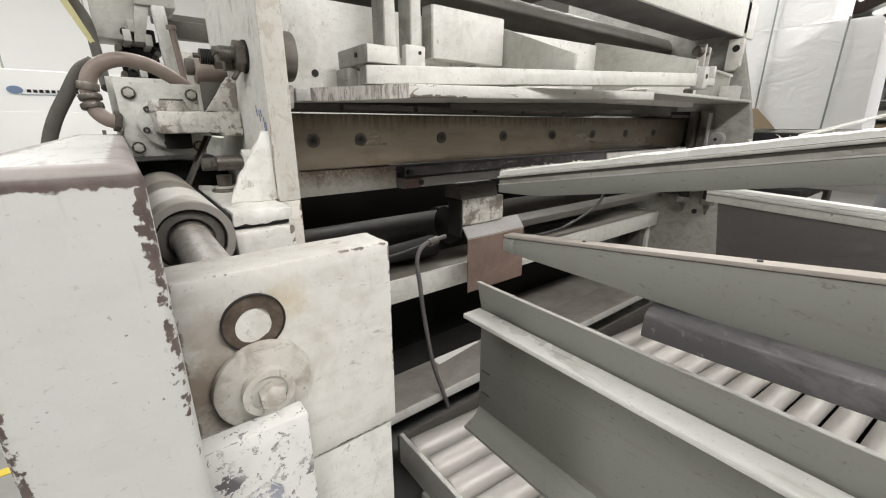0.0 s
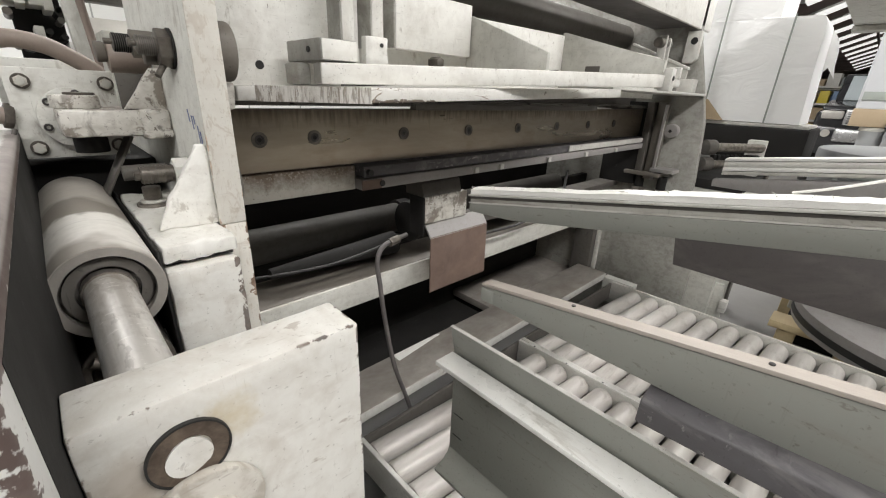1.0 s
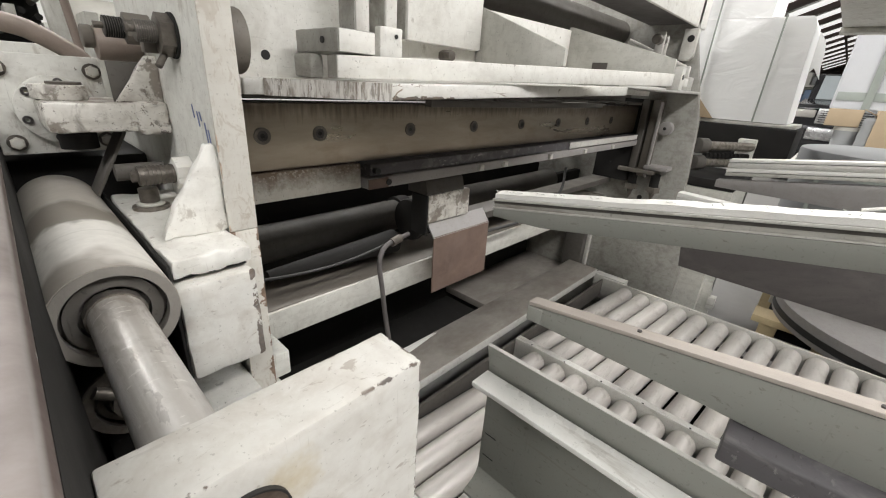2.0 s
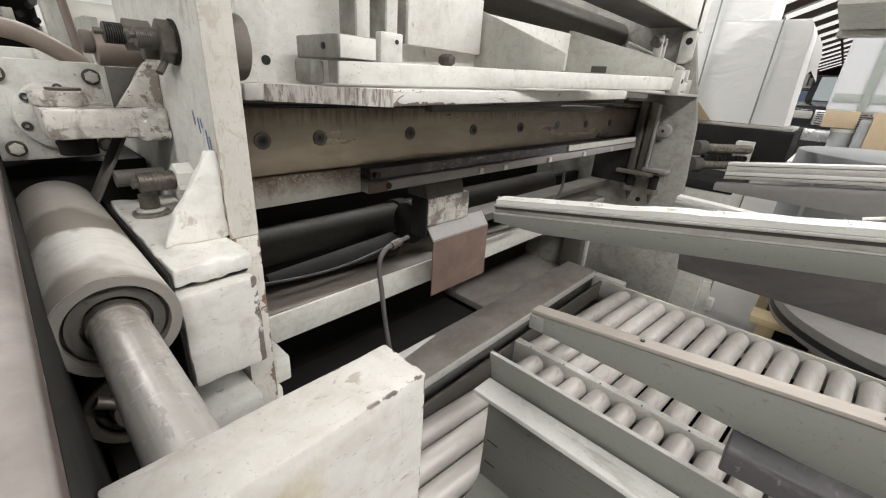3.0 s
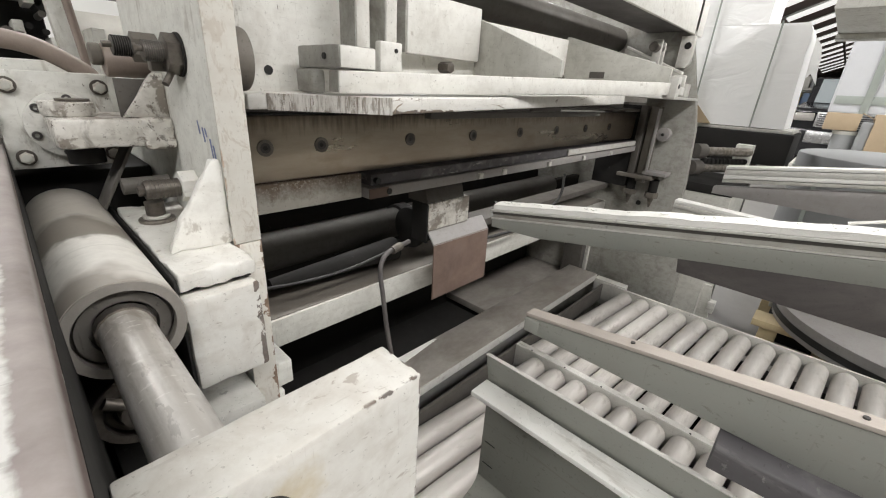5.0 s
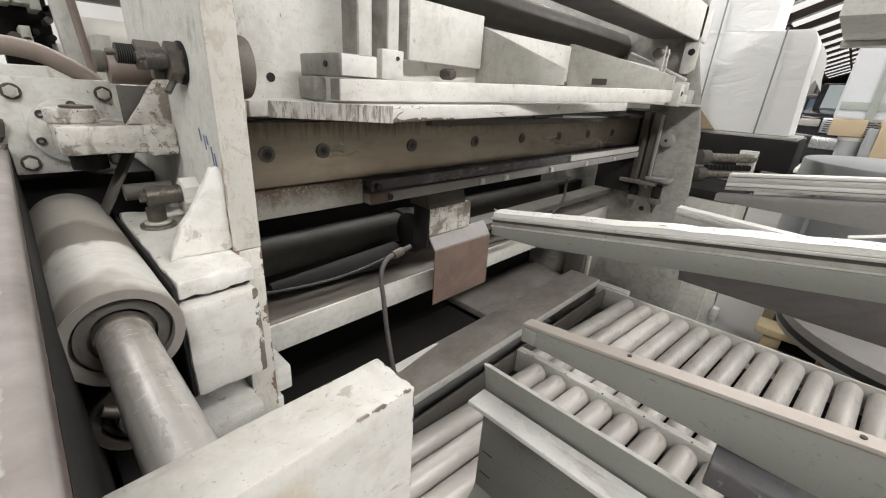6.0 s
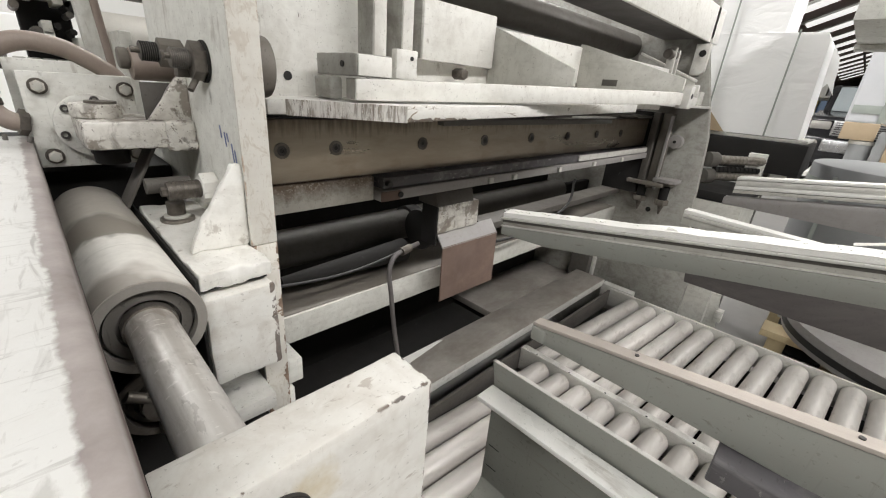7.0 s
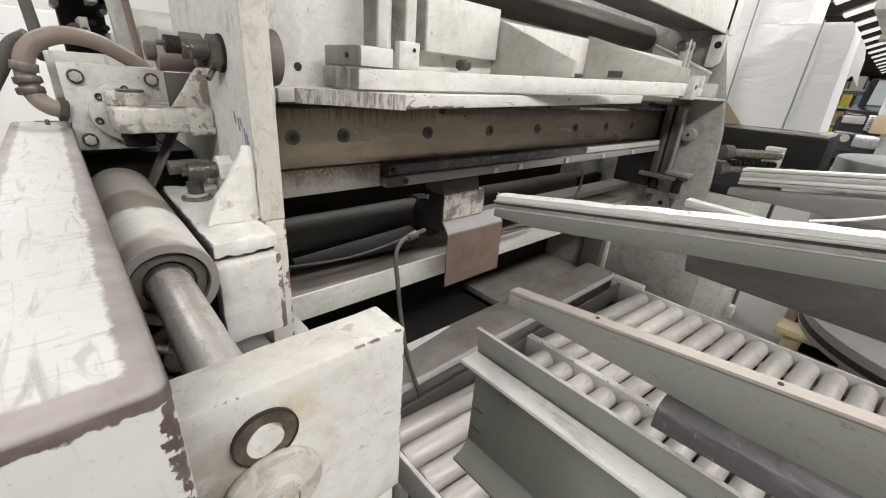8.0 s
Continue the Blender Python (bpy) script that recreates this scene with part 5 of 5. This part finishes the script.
def wood_arm():
    t = thing("stacking_arm", "grey tapered stacking arm with a pale wooden top strip", "arm", group="stacking arms")
    pts = [(0.394, 1.267), (0.394, 1.2865), (-0.9, 1.4485), (-0.9, 1.245), (0.22, 1.2665)]
    part("web", prism(pts, "x", 0.390, 0.400, 0.0012), M_GREEN, t)
    part("wood_strip", sloped(0.3885, 0.4055, 0.396, 1.2915, -0.9, 1.4535, 0.0045), M_PINKWOOD, t, "pale wooden wear strip")
    part("nose", box(0.3875, 0.4065, 0.378, 0.3965, 1.268, 1.2865, 0.002), M_GREEN, t)
    for y in (0.28, 0.12, 0.02):
        z = 1.292 + 0.125 * (0.396 - y)
        part("screw_head", cyl((0.397, y, z - 0.001), (0.397, y, z + 0.0008), 0.0022, 10), M_DARK, t)
    b = rough_edges(prism([(0.372, 1.234), (0.372, 1.258), (0.38, 1.2635), (0.402, 1.2635), (0.402, 1.234)], "y", -0.9, 0.193, 0.002), 0.03, 0.0008, 0.03)
    for v in b.verts:
        v.co.z += 0.05 * (0.193 - v.co.y)
    part("dark_angle", b, M_BLADE2, t, "black rubbed angle under the arm")


def layered_arm():
    t = thing("stacking_arm", "grey tapered stacking arm topped with layered felt", "arm", group="stacking arms")
    s = 0.135
    for z, h, m, nm in ((1.345, 0.009, M_FELT, "felt_strip"), (1.334, 0.016, M_FLANGE, "layer"), (1.317, 0.012, M_FELT, "layer"), (1.303, 0.010, M_FRAME, "layer")):
        part(nm, sloped(1.595, 1.64, 0.425, z, -0.9, z + s * 1.325, h, 0.001), m, t)
    part("web", prism([(0.445, 1.252), (0.445, 1.275), (-0.9, 1.47), (-0.9, 1.25)], "x", 1.60, 1.635, 0.0015), M_WEB, t, "dull brown-grey web")


def board_arm():
    t = thing("stacking_arm", "stacking arm with a tall dark board and layered pale top", "arm", group="stacking arms")
    for z, h, m, nm, off in ((1.262, 0.010, M_FELT, "felt_strip", 0.0), (1.251, 0.010, M_FLANGE, "layer", 0.004), (1.240, 0.022, M_FRAME, "layer", 0.0)):
        part(nm, sloped(1.33 - off, 1.37, 0.485, z, -0.9, z - 0.055, h, 0.001), m, t)
    part("board", prism([(0.43, 1.045), (0.455, 1.217), (-0.9, 1.162), (-0.9, 1.03)], "x", 1.335, 1.362, 0.002), M_BOARD, t, "tall dark brown board")


def channel_arm():
    t = thing("channel_arm", "grey formed channel arm with a rubbed flange paled for light", "arm", group="stacking arms")
    y0, y1 = 0.438, -1.0
    part("web", box(0.392, 0.398, y1, y0, 0.985, 1.158, 0.001), M_GREEN, t)
    # flange and lip edge paler than the web: light on them painted in
    part("flange", box(0.358, 0.391, y1, y0 + 0.003, 1.159, 1.166, 0.001), M_BRIGHT, t, "rubbed top flange, paled for the light on it")
    part("lip", prism([(0.384, 1.209), (0.3885, 1.209), (0.4, 1.16), (0.395, 1.16)], "y", y1, y0 + 0.003, 0.001), M_GREEN, t)
    part("lip_edge", box(0.3836, 0.3892, y1, y0 + 0.003, 1.2092, 1.2104, 0.0003), M_FLANGE, t, "rubbed lip edge, paled for the light on it")
    pts = [(0.398, 0.99), (0.392, 0.99), (0.389, 0.981), (0.380, 0.972), (0.362, 0.966), (0.362, 0.961), (0.382, 0.966), (0.394, 0.976)]
    part("lower_flange", prism(pts, "y", y1, y0, 0.0), M_GREEN, t)
    for z in (1.06, 1.02):
        part("pen_mark", box(0.3912, 0.3918, 0.414, 0.432, z, z + 0.0012, 0.0), M_BLACK, t)


felt_arm()
wood_arm()
layered_arm()
board_arm()
channel_arm()

# carrier that the arms are bolted to, behind the walker
t = thing("arm_carrier", "grey box beam carrying the stacking arms on two posts", "beam")
part("beam", box(0.3, 1.9, -1.1, -0.9, 0.95, 1.62, 0.006), M_GREEN, t)
for px in (0.42, 1.72):
    part("post", box(px - 0.05, px + 0.05, -1.06, -0.94, 0.0, 0.95, 0.004), M_GREEN, t)


def roller_table(x0, x1, n, first, pitch):
    t = thing("roller_table", "roller table of bright steel tubes between thin rails", "conveyor", group="roller tables")
    me = None
    for k in range(n):
        y = first - pitch * k
        if me is None:
            r = part("roller", cyl((x0, 0.09 * (x1 - x0), 0), (x1, 0, 0), 0.043, 28, bev=0.012), M_ROLLER, t)
            me = r.data
        else:
            r = new("roller", me)
            r.parent = t
        r.location = (0, y, 0.408)
    for xa in (x0 - 0.02, x1 + 0.006):
        part("rail", box(xa, xa + 0.014, -2.0, 0.98, 0.34, 0.456, 0.001), M_FLANGE, t)
        for y in (-1.6, 0.8):
            part("leg", box(xa - 0.01, xa + 0.024, y, y + 0.04, 0, 0.34, 0.002), M_FRAME, t)
    part("end_plate", box(x0 - 0.02, x1 + 0.02, 0.981, 0.995, 0.34, 0.44, 0.001), M_GRIMY, t)
    # black sheet added below so the gaps between rollers come out dark
    part("gap_sheet", box(x0, x1, -2.0, 0.975, 0.30, 0.31, 0.001), M_SHADEBLACK, t, "black sheet that darkens the gaps between the rollers")


roller_table(0.575, 1.405, 28, 0.8552, 0.0983)
roller_table(1.455, 2.365, 28, 0.8297, 0.0983)
single("table_strut", box(1.4265, 1.4335, -2.0, 0.98, 0.335, 0.458, 0.001), M_FLANGE, "drilled pale strip between the roller tables", "strip")
t = thing("drilled_strip", "thin pale strip with drilled holes beside the rollers", "strip")
part("strip", box(1.412, 1.4235, -2.0, 0.93, 0.40, 0.4605, 0.001), M_FLANGE, t)
for k in range(12):
    part("hole", cyl((1.4178, 0.90 - 0.16 * k, 0.4596), (1.4178, 0.90 - 0.16 * k, 0.4612), 0.004, 10), M_BLACK, t)
single("end_web", box(2.40, 2.46, 0.86, 1.05, 0.30, 0.458, 0.003), M_FLANGE, "pale plate at the end of the roller table", "plate")


# ---- beyond the machine ----
def wrapped_stack():
    t = thing("wrapped_stack", "tall stack wrapped in creased white sheeting", "package")

    def edge(z):
        return 0.44 + 0.05 * (z - 1.41) if z < 1.93 else 0.675

    def sheeted():
        """Sheeting drawn tight over a low and a tall pile: rings of points, one above the other."""
        b = bmesh.new()
        levels = [1.409 + 0.0185 * k for k in range(29)] + [1.955, 1.972, 1.9745] + [1.985 + 0.02 * k for k in range(30)]
        rings = []
        for z in levels:
            yr = edge(z)
            if 1.93 < z < 1.974:
                yr = 0.47 + 0.02 * ((z - 1.93) / 0.044) ** 2
            plan = [(3.60 - 0.4 * k / 10, yr) for k in range(10)] + [(3.2, yr + (1.6 - yr) * (k / 64) ** 1.15) for k in range(65)] + [(3.60, 1.6)]
            row = []
            for j, (x, y) in enumerate(plan):
                q = Vector((x * 1.5, y, z))
                soft = 0.006 * noise.noise(q * 3.1) + 0.003 * noise.noise(q * 8.0)
                crease = max(0.0, 1 - 7 * abs(noise.noise(Vector((y * 2.6 + z * 2.4, z * 6 - y * 2.5, 4.0 + x)))))
                gather = 0.004 * noise.noise(Vector((y * 9 + z * 3, z * 30, 2.0))) * max(0.0, 1 - abs(z - 1.93) / 0.12)
                out = soft - 0.005 * crease * max(0.0, noise.noise(q * 1.9)) + gather
                row.append(b.verts.new((x - out, y - 0.6 * out * (j < 11), z + 0.3 * out)))
            rings.append(row)
        n = len(rings[0])
        for u, v in zip(rings, rings[1:]):
            for j in range(n):
                b.faces.new((u[j], u[(j + 1) % n], v[(j + 1) % n], v[j]))
        b.faces.new(rings[0])
        b.faces.new(rings[-1])
        return b
    part("wrap", sheeted(), M_WRAP, t, smooth=60)
    for y, top in ((0.602, 1.985), (0.936, 2.54)):
        part("strap", box(3.181, 3.186, y, y + 0.009, 1.41, top, 0.001), M_STRAP, t, "grey packing strap")
    part("torn_flap", prism([(0.50, 1.95), (0.455, 1.93), (0.425, 1.88), (0.41, 1.82), (0.405, 1.74), (0.39, 1.67), (0.435, 1.735), (0.465, 1.69), (0.50, 1.70)], "x", 3.566, 3.572, 0.0), M_WRAP, t)
    part("pallet", box(3.19, 3.62, 0.39, 1.6, 1.385, 1.405, 0.003), M_FLANGE, t)
    part("corner_board", prism([(0.98, 1.41), (0.815, 1.41), (0.925, 1.53), (0.98, 1.53)], "x", 3.168, 3.176, 0.0), M_CARD, t, "torn cardboard corner")
    t = thing("dark_table", "dark steel table under the wrapped stack", "table")
    part("top", box(3.15, 3.7, 0.375, 1.65, 1.2, 1.383, 0.006), M_SHADEBLACK, t)
    for x in (3.25, 3.6):
        for y in (0.6, 1.55):
            part("leg", box(x - 0.05, x + 0.05, y - 0.05, y + 0.05, 0, 1.2, 0.003), M_GRIMY, t)


wrapped_stack()


def guide_rods():
    t = thing("guide_rods", "pair of bright cylinder rods outside the far frame", "cylinder")
    for z in (1.285, 1.195):
        part("rod", cyl((2.62, 0.72, z), (2.89, 0.53, z), 0.024, 24), M_BOLT, t)
        part("collar", cyl((2.60, 0.735, z), (2.645, 0.703, z), 0.04, 28, bev=0.003), M_GRIMY, t)
    for k in range(11):
        f = k / 10
        part("chain_link", cyl((2.65 + 0.22 * f, 0.70 - 0.155 * f, 1.232), (2.664 + 0.22 * f, 0.69 - 0.155 * f, 1.232), 0.016, 12), M_SHADEBLACK, t)
    part("clevis", box(2.88, 2.94, 0.515, 0.60, 1.13, 1.325, 0.004), M_PLATE, t)
    part("bed", box(2.541, 3.05, 0.50, 0.80, 1.08, 1.128, 0.004), M_SHADEBLACK, t, "black oily bed under the rods")
    part("base", box(2.541, 3.05, 0.50, 0.80, 0.0, 1.078, 0.004), M_FRAME, t)


guide_rods()


def overhead():
    t = thing("overhead_box", "grey steel box beam over the outfeed on a post", "beam")
    part("box", box(2.46, 3.3, -1.4, 0.36, 1.912, 2.25, 0.006), M_PLATE, t)
    part("lower_lip", box(3.2, 3.305, -1.4, 0.363, 1.884, 1.911, 0.004), M_FRAME, t)
    part("post", box(2.9, 3.1, -1.5, -1.3, 0.0, 1.911, 0.004), M_FRAME, t)


overhead()


def beyond():
    t = thing("side_plate", "grey plate with a hinge beside the roller table", "plate")
    part("plate", prism([(0.64, 0.55), (0.46, 0.565), (0.435, 0.36), (0.65, 0.30), (0.65, 0.0), (0.70, 0.0)], "x", 2.60, 2.62, 0.002), M_FRAME, t)
    part("hinge", box(2.59, 2.64, 0.42, 0.455, 0.40, 0.47, 0.003), M_FLANGE, t)
    t = thing("timber_skid", "yellow pine skid with a dark gap on the floor", "skid")
    for y in (0.20, -0.10):
        part("block", box(3.25, 3.36, y - 0.10, y, 0.0, 0.15, 0.004), M_WOOD, t)
    part("runner", box(3.22, 3.40, -1.4, 0.25, 0.152, 0.20, 0.004), M_WOOD, t)
    part("runner", box(3.75, 3.9, -1.4, 0.25, 0.0, 0.20, 0.004), M_WOOD, t)
    part("shadow_board", box(3.37, 3.74, -1.4, 0.18, 0.02, 0.15, 0.002), M_SHADEBLACK, t)
    t = thing("coil", "sheet coil with grey and black bands on a skid", "coil")
    part("coil", cyl((3.58, -0.62, 0.203), (3.58, -0.62, 0.33), 0.80, 72), M_WEB, t)
    part("band", ring((3.58, -0.62, 0.235), (3.58, -0.62, 0.275), 0.806, 0.79, 72), M_BLACK, t)
    t = thing("covered_drum", "large drum under a grey-white sheet with grey tape", "drum")
    part("drum", cyl((3.95, -0.25, 0.35), (3.95, -0.25, 1.26), 0.62, 64, bev=0.015), M_GREYBOX, t)
    part("lid_band", ring((3.95, -0.25, 1.12), (3.95, -0.25, 1.17), 0.625, 0.60, 48), M_STRAP, t)
    for a in (2.3, 3.0):
        c, s2 = math.cos(a), math.sin(a)
        part("tape", box(3.95 + 0.622 * c - 0.012, 3.95 + 0.622 * c + 0.012, -0.25 + 0.622 * s2 - 0.012, -0.25 + 0.622 * s2 + 0.012, 0.36, 1.2, 0.002), M_STRAP, t)
    part("mark", tube([(3.34, -0.16, 1.06), (3.333, -0.19, 1.08), (3.333, -0.2, 1.04), (3.333, -0.18, 1.03), (3.333, -0.205, 1.01), (3.336, -0.19, 0.98), (3.34, -0.16, 0.985)], 0.004, 6), M_BLACK, t, "black marker scrawl")
    single("drum_stand", box(3.5, 4.4, -0.7, 0.2, 0.205, 0.349, 0.01), M_FRAME, "grey stand under the covered drum", "stand")


beyond()


def carton(x, y, z, w, d, h, m=None, lab="open brown cardboard carton"):
    t = thing("carton", lab, "box", group="cartons")
    m = m or M_CARD
    part("body", box(x, x + w, y, y + d, z, z + h, 0.008), m, t)
    part("flap", prism([(y, z + h + 0.002), (y - 0.12, z + h - 0.06), (y - 0.12, z + h - 0.052), (y, z + h + 0.01)], "x", x, x + w, 0.0), m, t)
    part("tape", box(x - 0.003, x + w + 0.003, y + d / 2 - 0.025, y + d / 2 + 0.025, z + h, z + h + 0.003, 0.0), M_STRAP, t)


def pickup():
    t = thing("pickup_truck", "black pickup truck with a chrome grille and lamps", "vehicle")
    x, y0, y1 = 11.0, -0.98, 1.04
    part("body", box(x, x + 4.6, y0, y1, 0.45, 1.28, 0.09, 3), M_VEHICLE, t)
    part("hood", prism([(x, 1.281), (x + 0.05, 1.36), (x + 1.2, 1.48), (x + 1.2, 1.281)], "y", y0 + 0.06, y1 - 0.06, 0.03), M_VEHICLE, t)
    part("cab", prism([(x + 1.15, 1.4), (x + 1.75, 2.0), (x + 3.0, 2.02), (x + 3.3, 1.4)], "y", y0 + 0.12, y1 - 0.12, 0.05), M_VEHICLE, t)
    part("windscreen", prism([(x + 1.17, 1.47), (x + 1.70, 1.96), (x + 1.68, 1.97), (x + 1.14, 1.48)], "y", y0 + 0.25, y1 - 0.25, 0.004), M_GLASS, t, "dark windscreen")
    g = part("grille", box(x - 0.04, x - 0.005, y0 + 0.42, y1 - 0.42, 1.02, 1.30, 0.02), M_CHROME, t, "chrome mesh grille")
    for k in range(6):
        part("grille_bar", box(x - 0.05, x - 0.041, y0 + 0.46, y1 - 0.46, 1.05 + 0.04 * k, 1.066 + 0.04 * k, 0.002), M_BLACK, g)
    for ya in (y0 + 0.06, y1 - 0.40):
        part("headlight", box(x - 0.03, x + 0.05, ya, ya + 0.32, 1.12, 1.27, 0.03), M_LENS, t, "clear headlight")
        part("fog_lamp", cyl((x - 0.06, ya + 0.17, 0.86), (x - 0.02, ya + 0.17, 0.86), 0.07, 24), M_LENS, t)
    part("bumper", box(x - 0.10, x - 0.01, y0 + 0.35, y1 - 0.35, 0.72, 0.95, 0.03), M_CHROME, t, "chrome bumper")
    part("bumper_corner", box(x - 0.05, x + 0.02, y0 + 0.02, y1 - 0.02, 0.62, 0.98, 0.03), M_VEHICLE, t)
    part("plate", box(x - 0.115, x - 0.101, -0.12, 0.18, 0.78, 0.90, 0.003), M_CREAM, t, "pale number plate with plain bars")
    for ya in (y0 + 0.02, y1 - 0.26):
        for dx in (0.75, 3.7):
            w = part("wheel", cyl((x + dx, ya, 0.46), (x + dx, ya + 0.24, 0.46), 0.46, 32, bev=0.03), M_BLACK, t)
    t.location = (0, 0, 0.2)
    for w in [c for c in t.children if c.name.startswith("wheel")]:
        w.location = (0, 0, -0.2)


M_VEHICLE = plain("black car paint", (0.02, 0.02, 0.022), 0.15, 0.1, 4)
M_CHROME = metal("chrome", (0.6, 0.6, 0.6), (0.25, 0.25, 0.25), 0.3, 1.0, 20)
M_GLASS = plain("dark glass", (0.3, 0.33, 0.34), 0.08, 0.1, 3)
M_LENS = plain("lamp lens", (0.42, 0.4, 0.37), 0.1, 0.2, 20)
M_BALE = plain("pale bale sheet", (0.6, 0.61, 0.63), 0.6, 0.12, 3)
M_BLUE = plain("faded blue plastic", (0.2, 0.28, 0.42), 0.5, 0.2, 10)
pickup()


def storage():
    random.seed(11)
    for k in range(4):
        x = 19.5 + 2.2 * k
        t = thing("storage_rack", "steel storage rack half full of cartons", "rack", group="storage racks")
        for dy in (0.5, 3.0):
            for dx in (0, 0.9):
                part("upright", box(x + dx, x + dx + 0.08, dy, dy + 0.08, 0, 3.0, 0.0), M_BLUE, t)
        for z in (0.5, 1.05, 1.6, 2.15):
            part("shelf", box(x, x + 0.98, 0.5, 3.08, z, z + 0.06, 0.0), M_FLANGE, t)
        for z in (0.56, 1.11, 1.66, 2.21):
            y = 0.6
            while y < 2.7:
                w = random.uniform(0.25, 0.5)
                m = random.choice((M_CARD, M_CARD, M_BLUE, M_FLANGE, M_YELLOW, M_GREYBOX))
                single("carton", box(x + 0.1, x + 0.8, y, y + w, z + 0.003, z + random.uniform(0.2, 0.46), 0.01), m, "stored carton or bin on the rack shelf", "box", group="stored goods")
                y += w + random.uniform(0.03, 0.15)
    carton(6.2, 0.075, 1.342, 0.3, 0.28, 0.175)
    carton(6.1, -0.47, 0.98, 0.45, 0.44, 0.54)
    t = thing("tub", "pale plastic tub holding up an open carton", "tub")
    part("tub", cyl((6.33, 0.14, 0.978), (6.33, 0.14, 1.338), 0.10, 36, r2=0.115, bev=0.01), M_GREYBOX, t)
    part("rim", ring((6.33, 0.14, 1.30), (6.33, 0.14, 1.336), 0.122, 0.11, 36), M_FRAME, t)
    single("pale_bundle", rough_edges(box(6.12, 6.22, -0.045, 0.055, 0.98, 1.44, 0.03, 3), 0.05, 0.012, 0.02), M_GREYBOX, "crumpled pale plastic bundle beside the carton", "bundle")
    t = thing("packing_table", "grey packing table with cartons on it", "table")
    part("top", box(5.9, 7.2, -1.0, 0.5, 0.93, 0.975, 0.005), M_FLANGE, t)
    for x in (5.98, 7.1):
        for y in (-0.9, 0.42):
            part("leg", box(x - 0.03, x + 0.03, y - 0.03, y + 0.03, 0, 0.93, 0.002), M_FRAME, t)
    t = thing("strapped_bale", "white wrapped bale with grey straps", "bale")
    part("bale", box(7.6, 8.6, -1.5, 0.40, 1.5, 2.9, 0.04, 3), M_BALE, t)
    for z in (1.62,):
        part("strap", box(7.585, 7.598, -1.5, 0.37, z, z + 0.10, 0.002), M_STRAP, t, "broad grey strap")
    for y in (0.02, -0.6):
        part("strap", box(7.57, 7.584, y, y + 0.08, 1.5, 2.9, 0.002), M_STRAP, t, "broad grey strap")
    part("stand", box(7.75, 8.55, -1.4, -0.35, 0.0, 1.498, 0.01), M_GRIMY, t)
    t = thing("line_cabinet", "white machine cabinet with a blue oval badge", "cabinet")
    part("body", box(-2.6, 0.16, 3.2, 4.2, 0.0, 1.712, 0.01), M_WALL, t)
    part("base_panel", box(-2.6, 0.16, 3.188, 3.198, 0.0, 1.50, 0.003), M_WALL, t)
    b = cyl((0, 3.19, 0), (0, 3.199, 0), 0.05, 32)
    bmesh.ops.scale(b, vec=(0.62, 1, 0.40), verts=b.verts)
    bmesh.ops.translate(b, vec=(-0.39, 0, 1.609), verts=b.verts)
    part("badge", b, M_BLUE, t, "blue oval badge")
    for k in range(9):
        part("lettering_bar", box(-0.345 + 0.024 * k, -0.329 + 0.024 * k, 3.194, 3.199, 1.598, 1.613, 0.0), M_SHADEBLACK, t)
    part("badge_line", box(-0.37, -0.12, 3.194, 3.199, 1.586, 1.589, 0.0), M_BLUE, t)


storage()
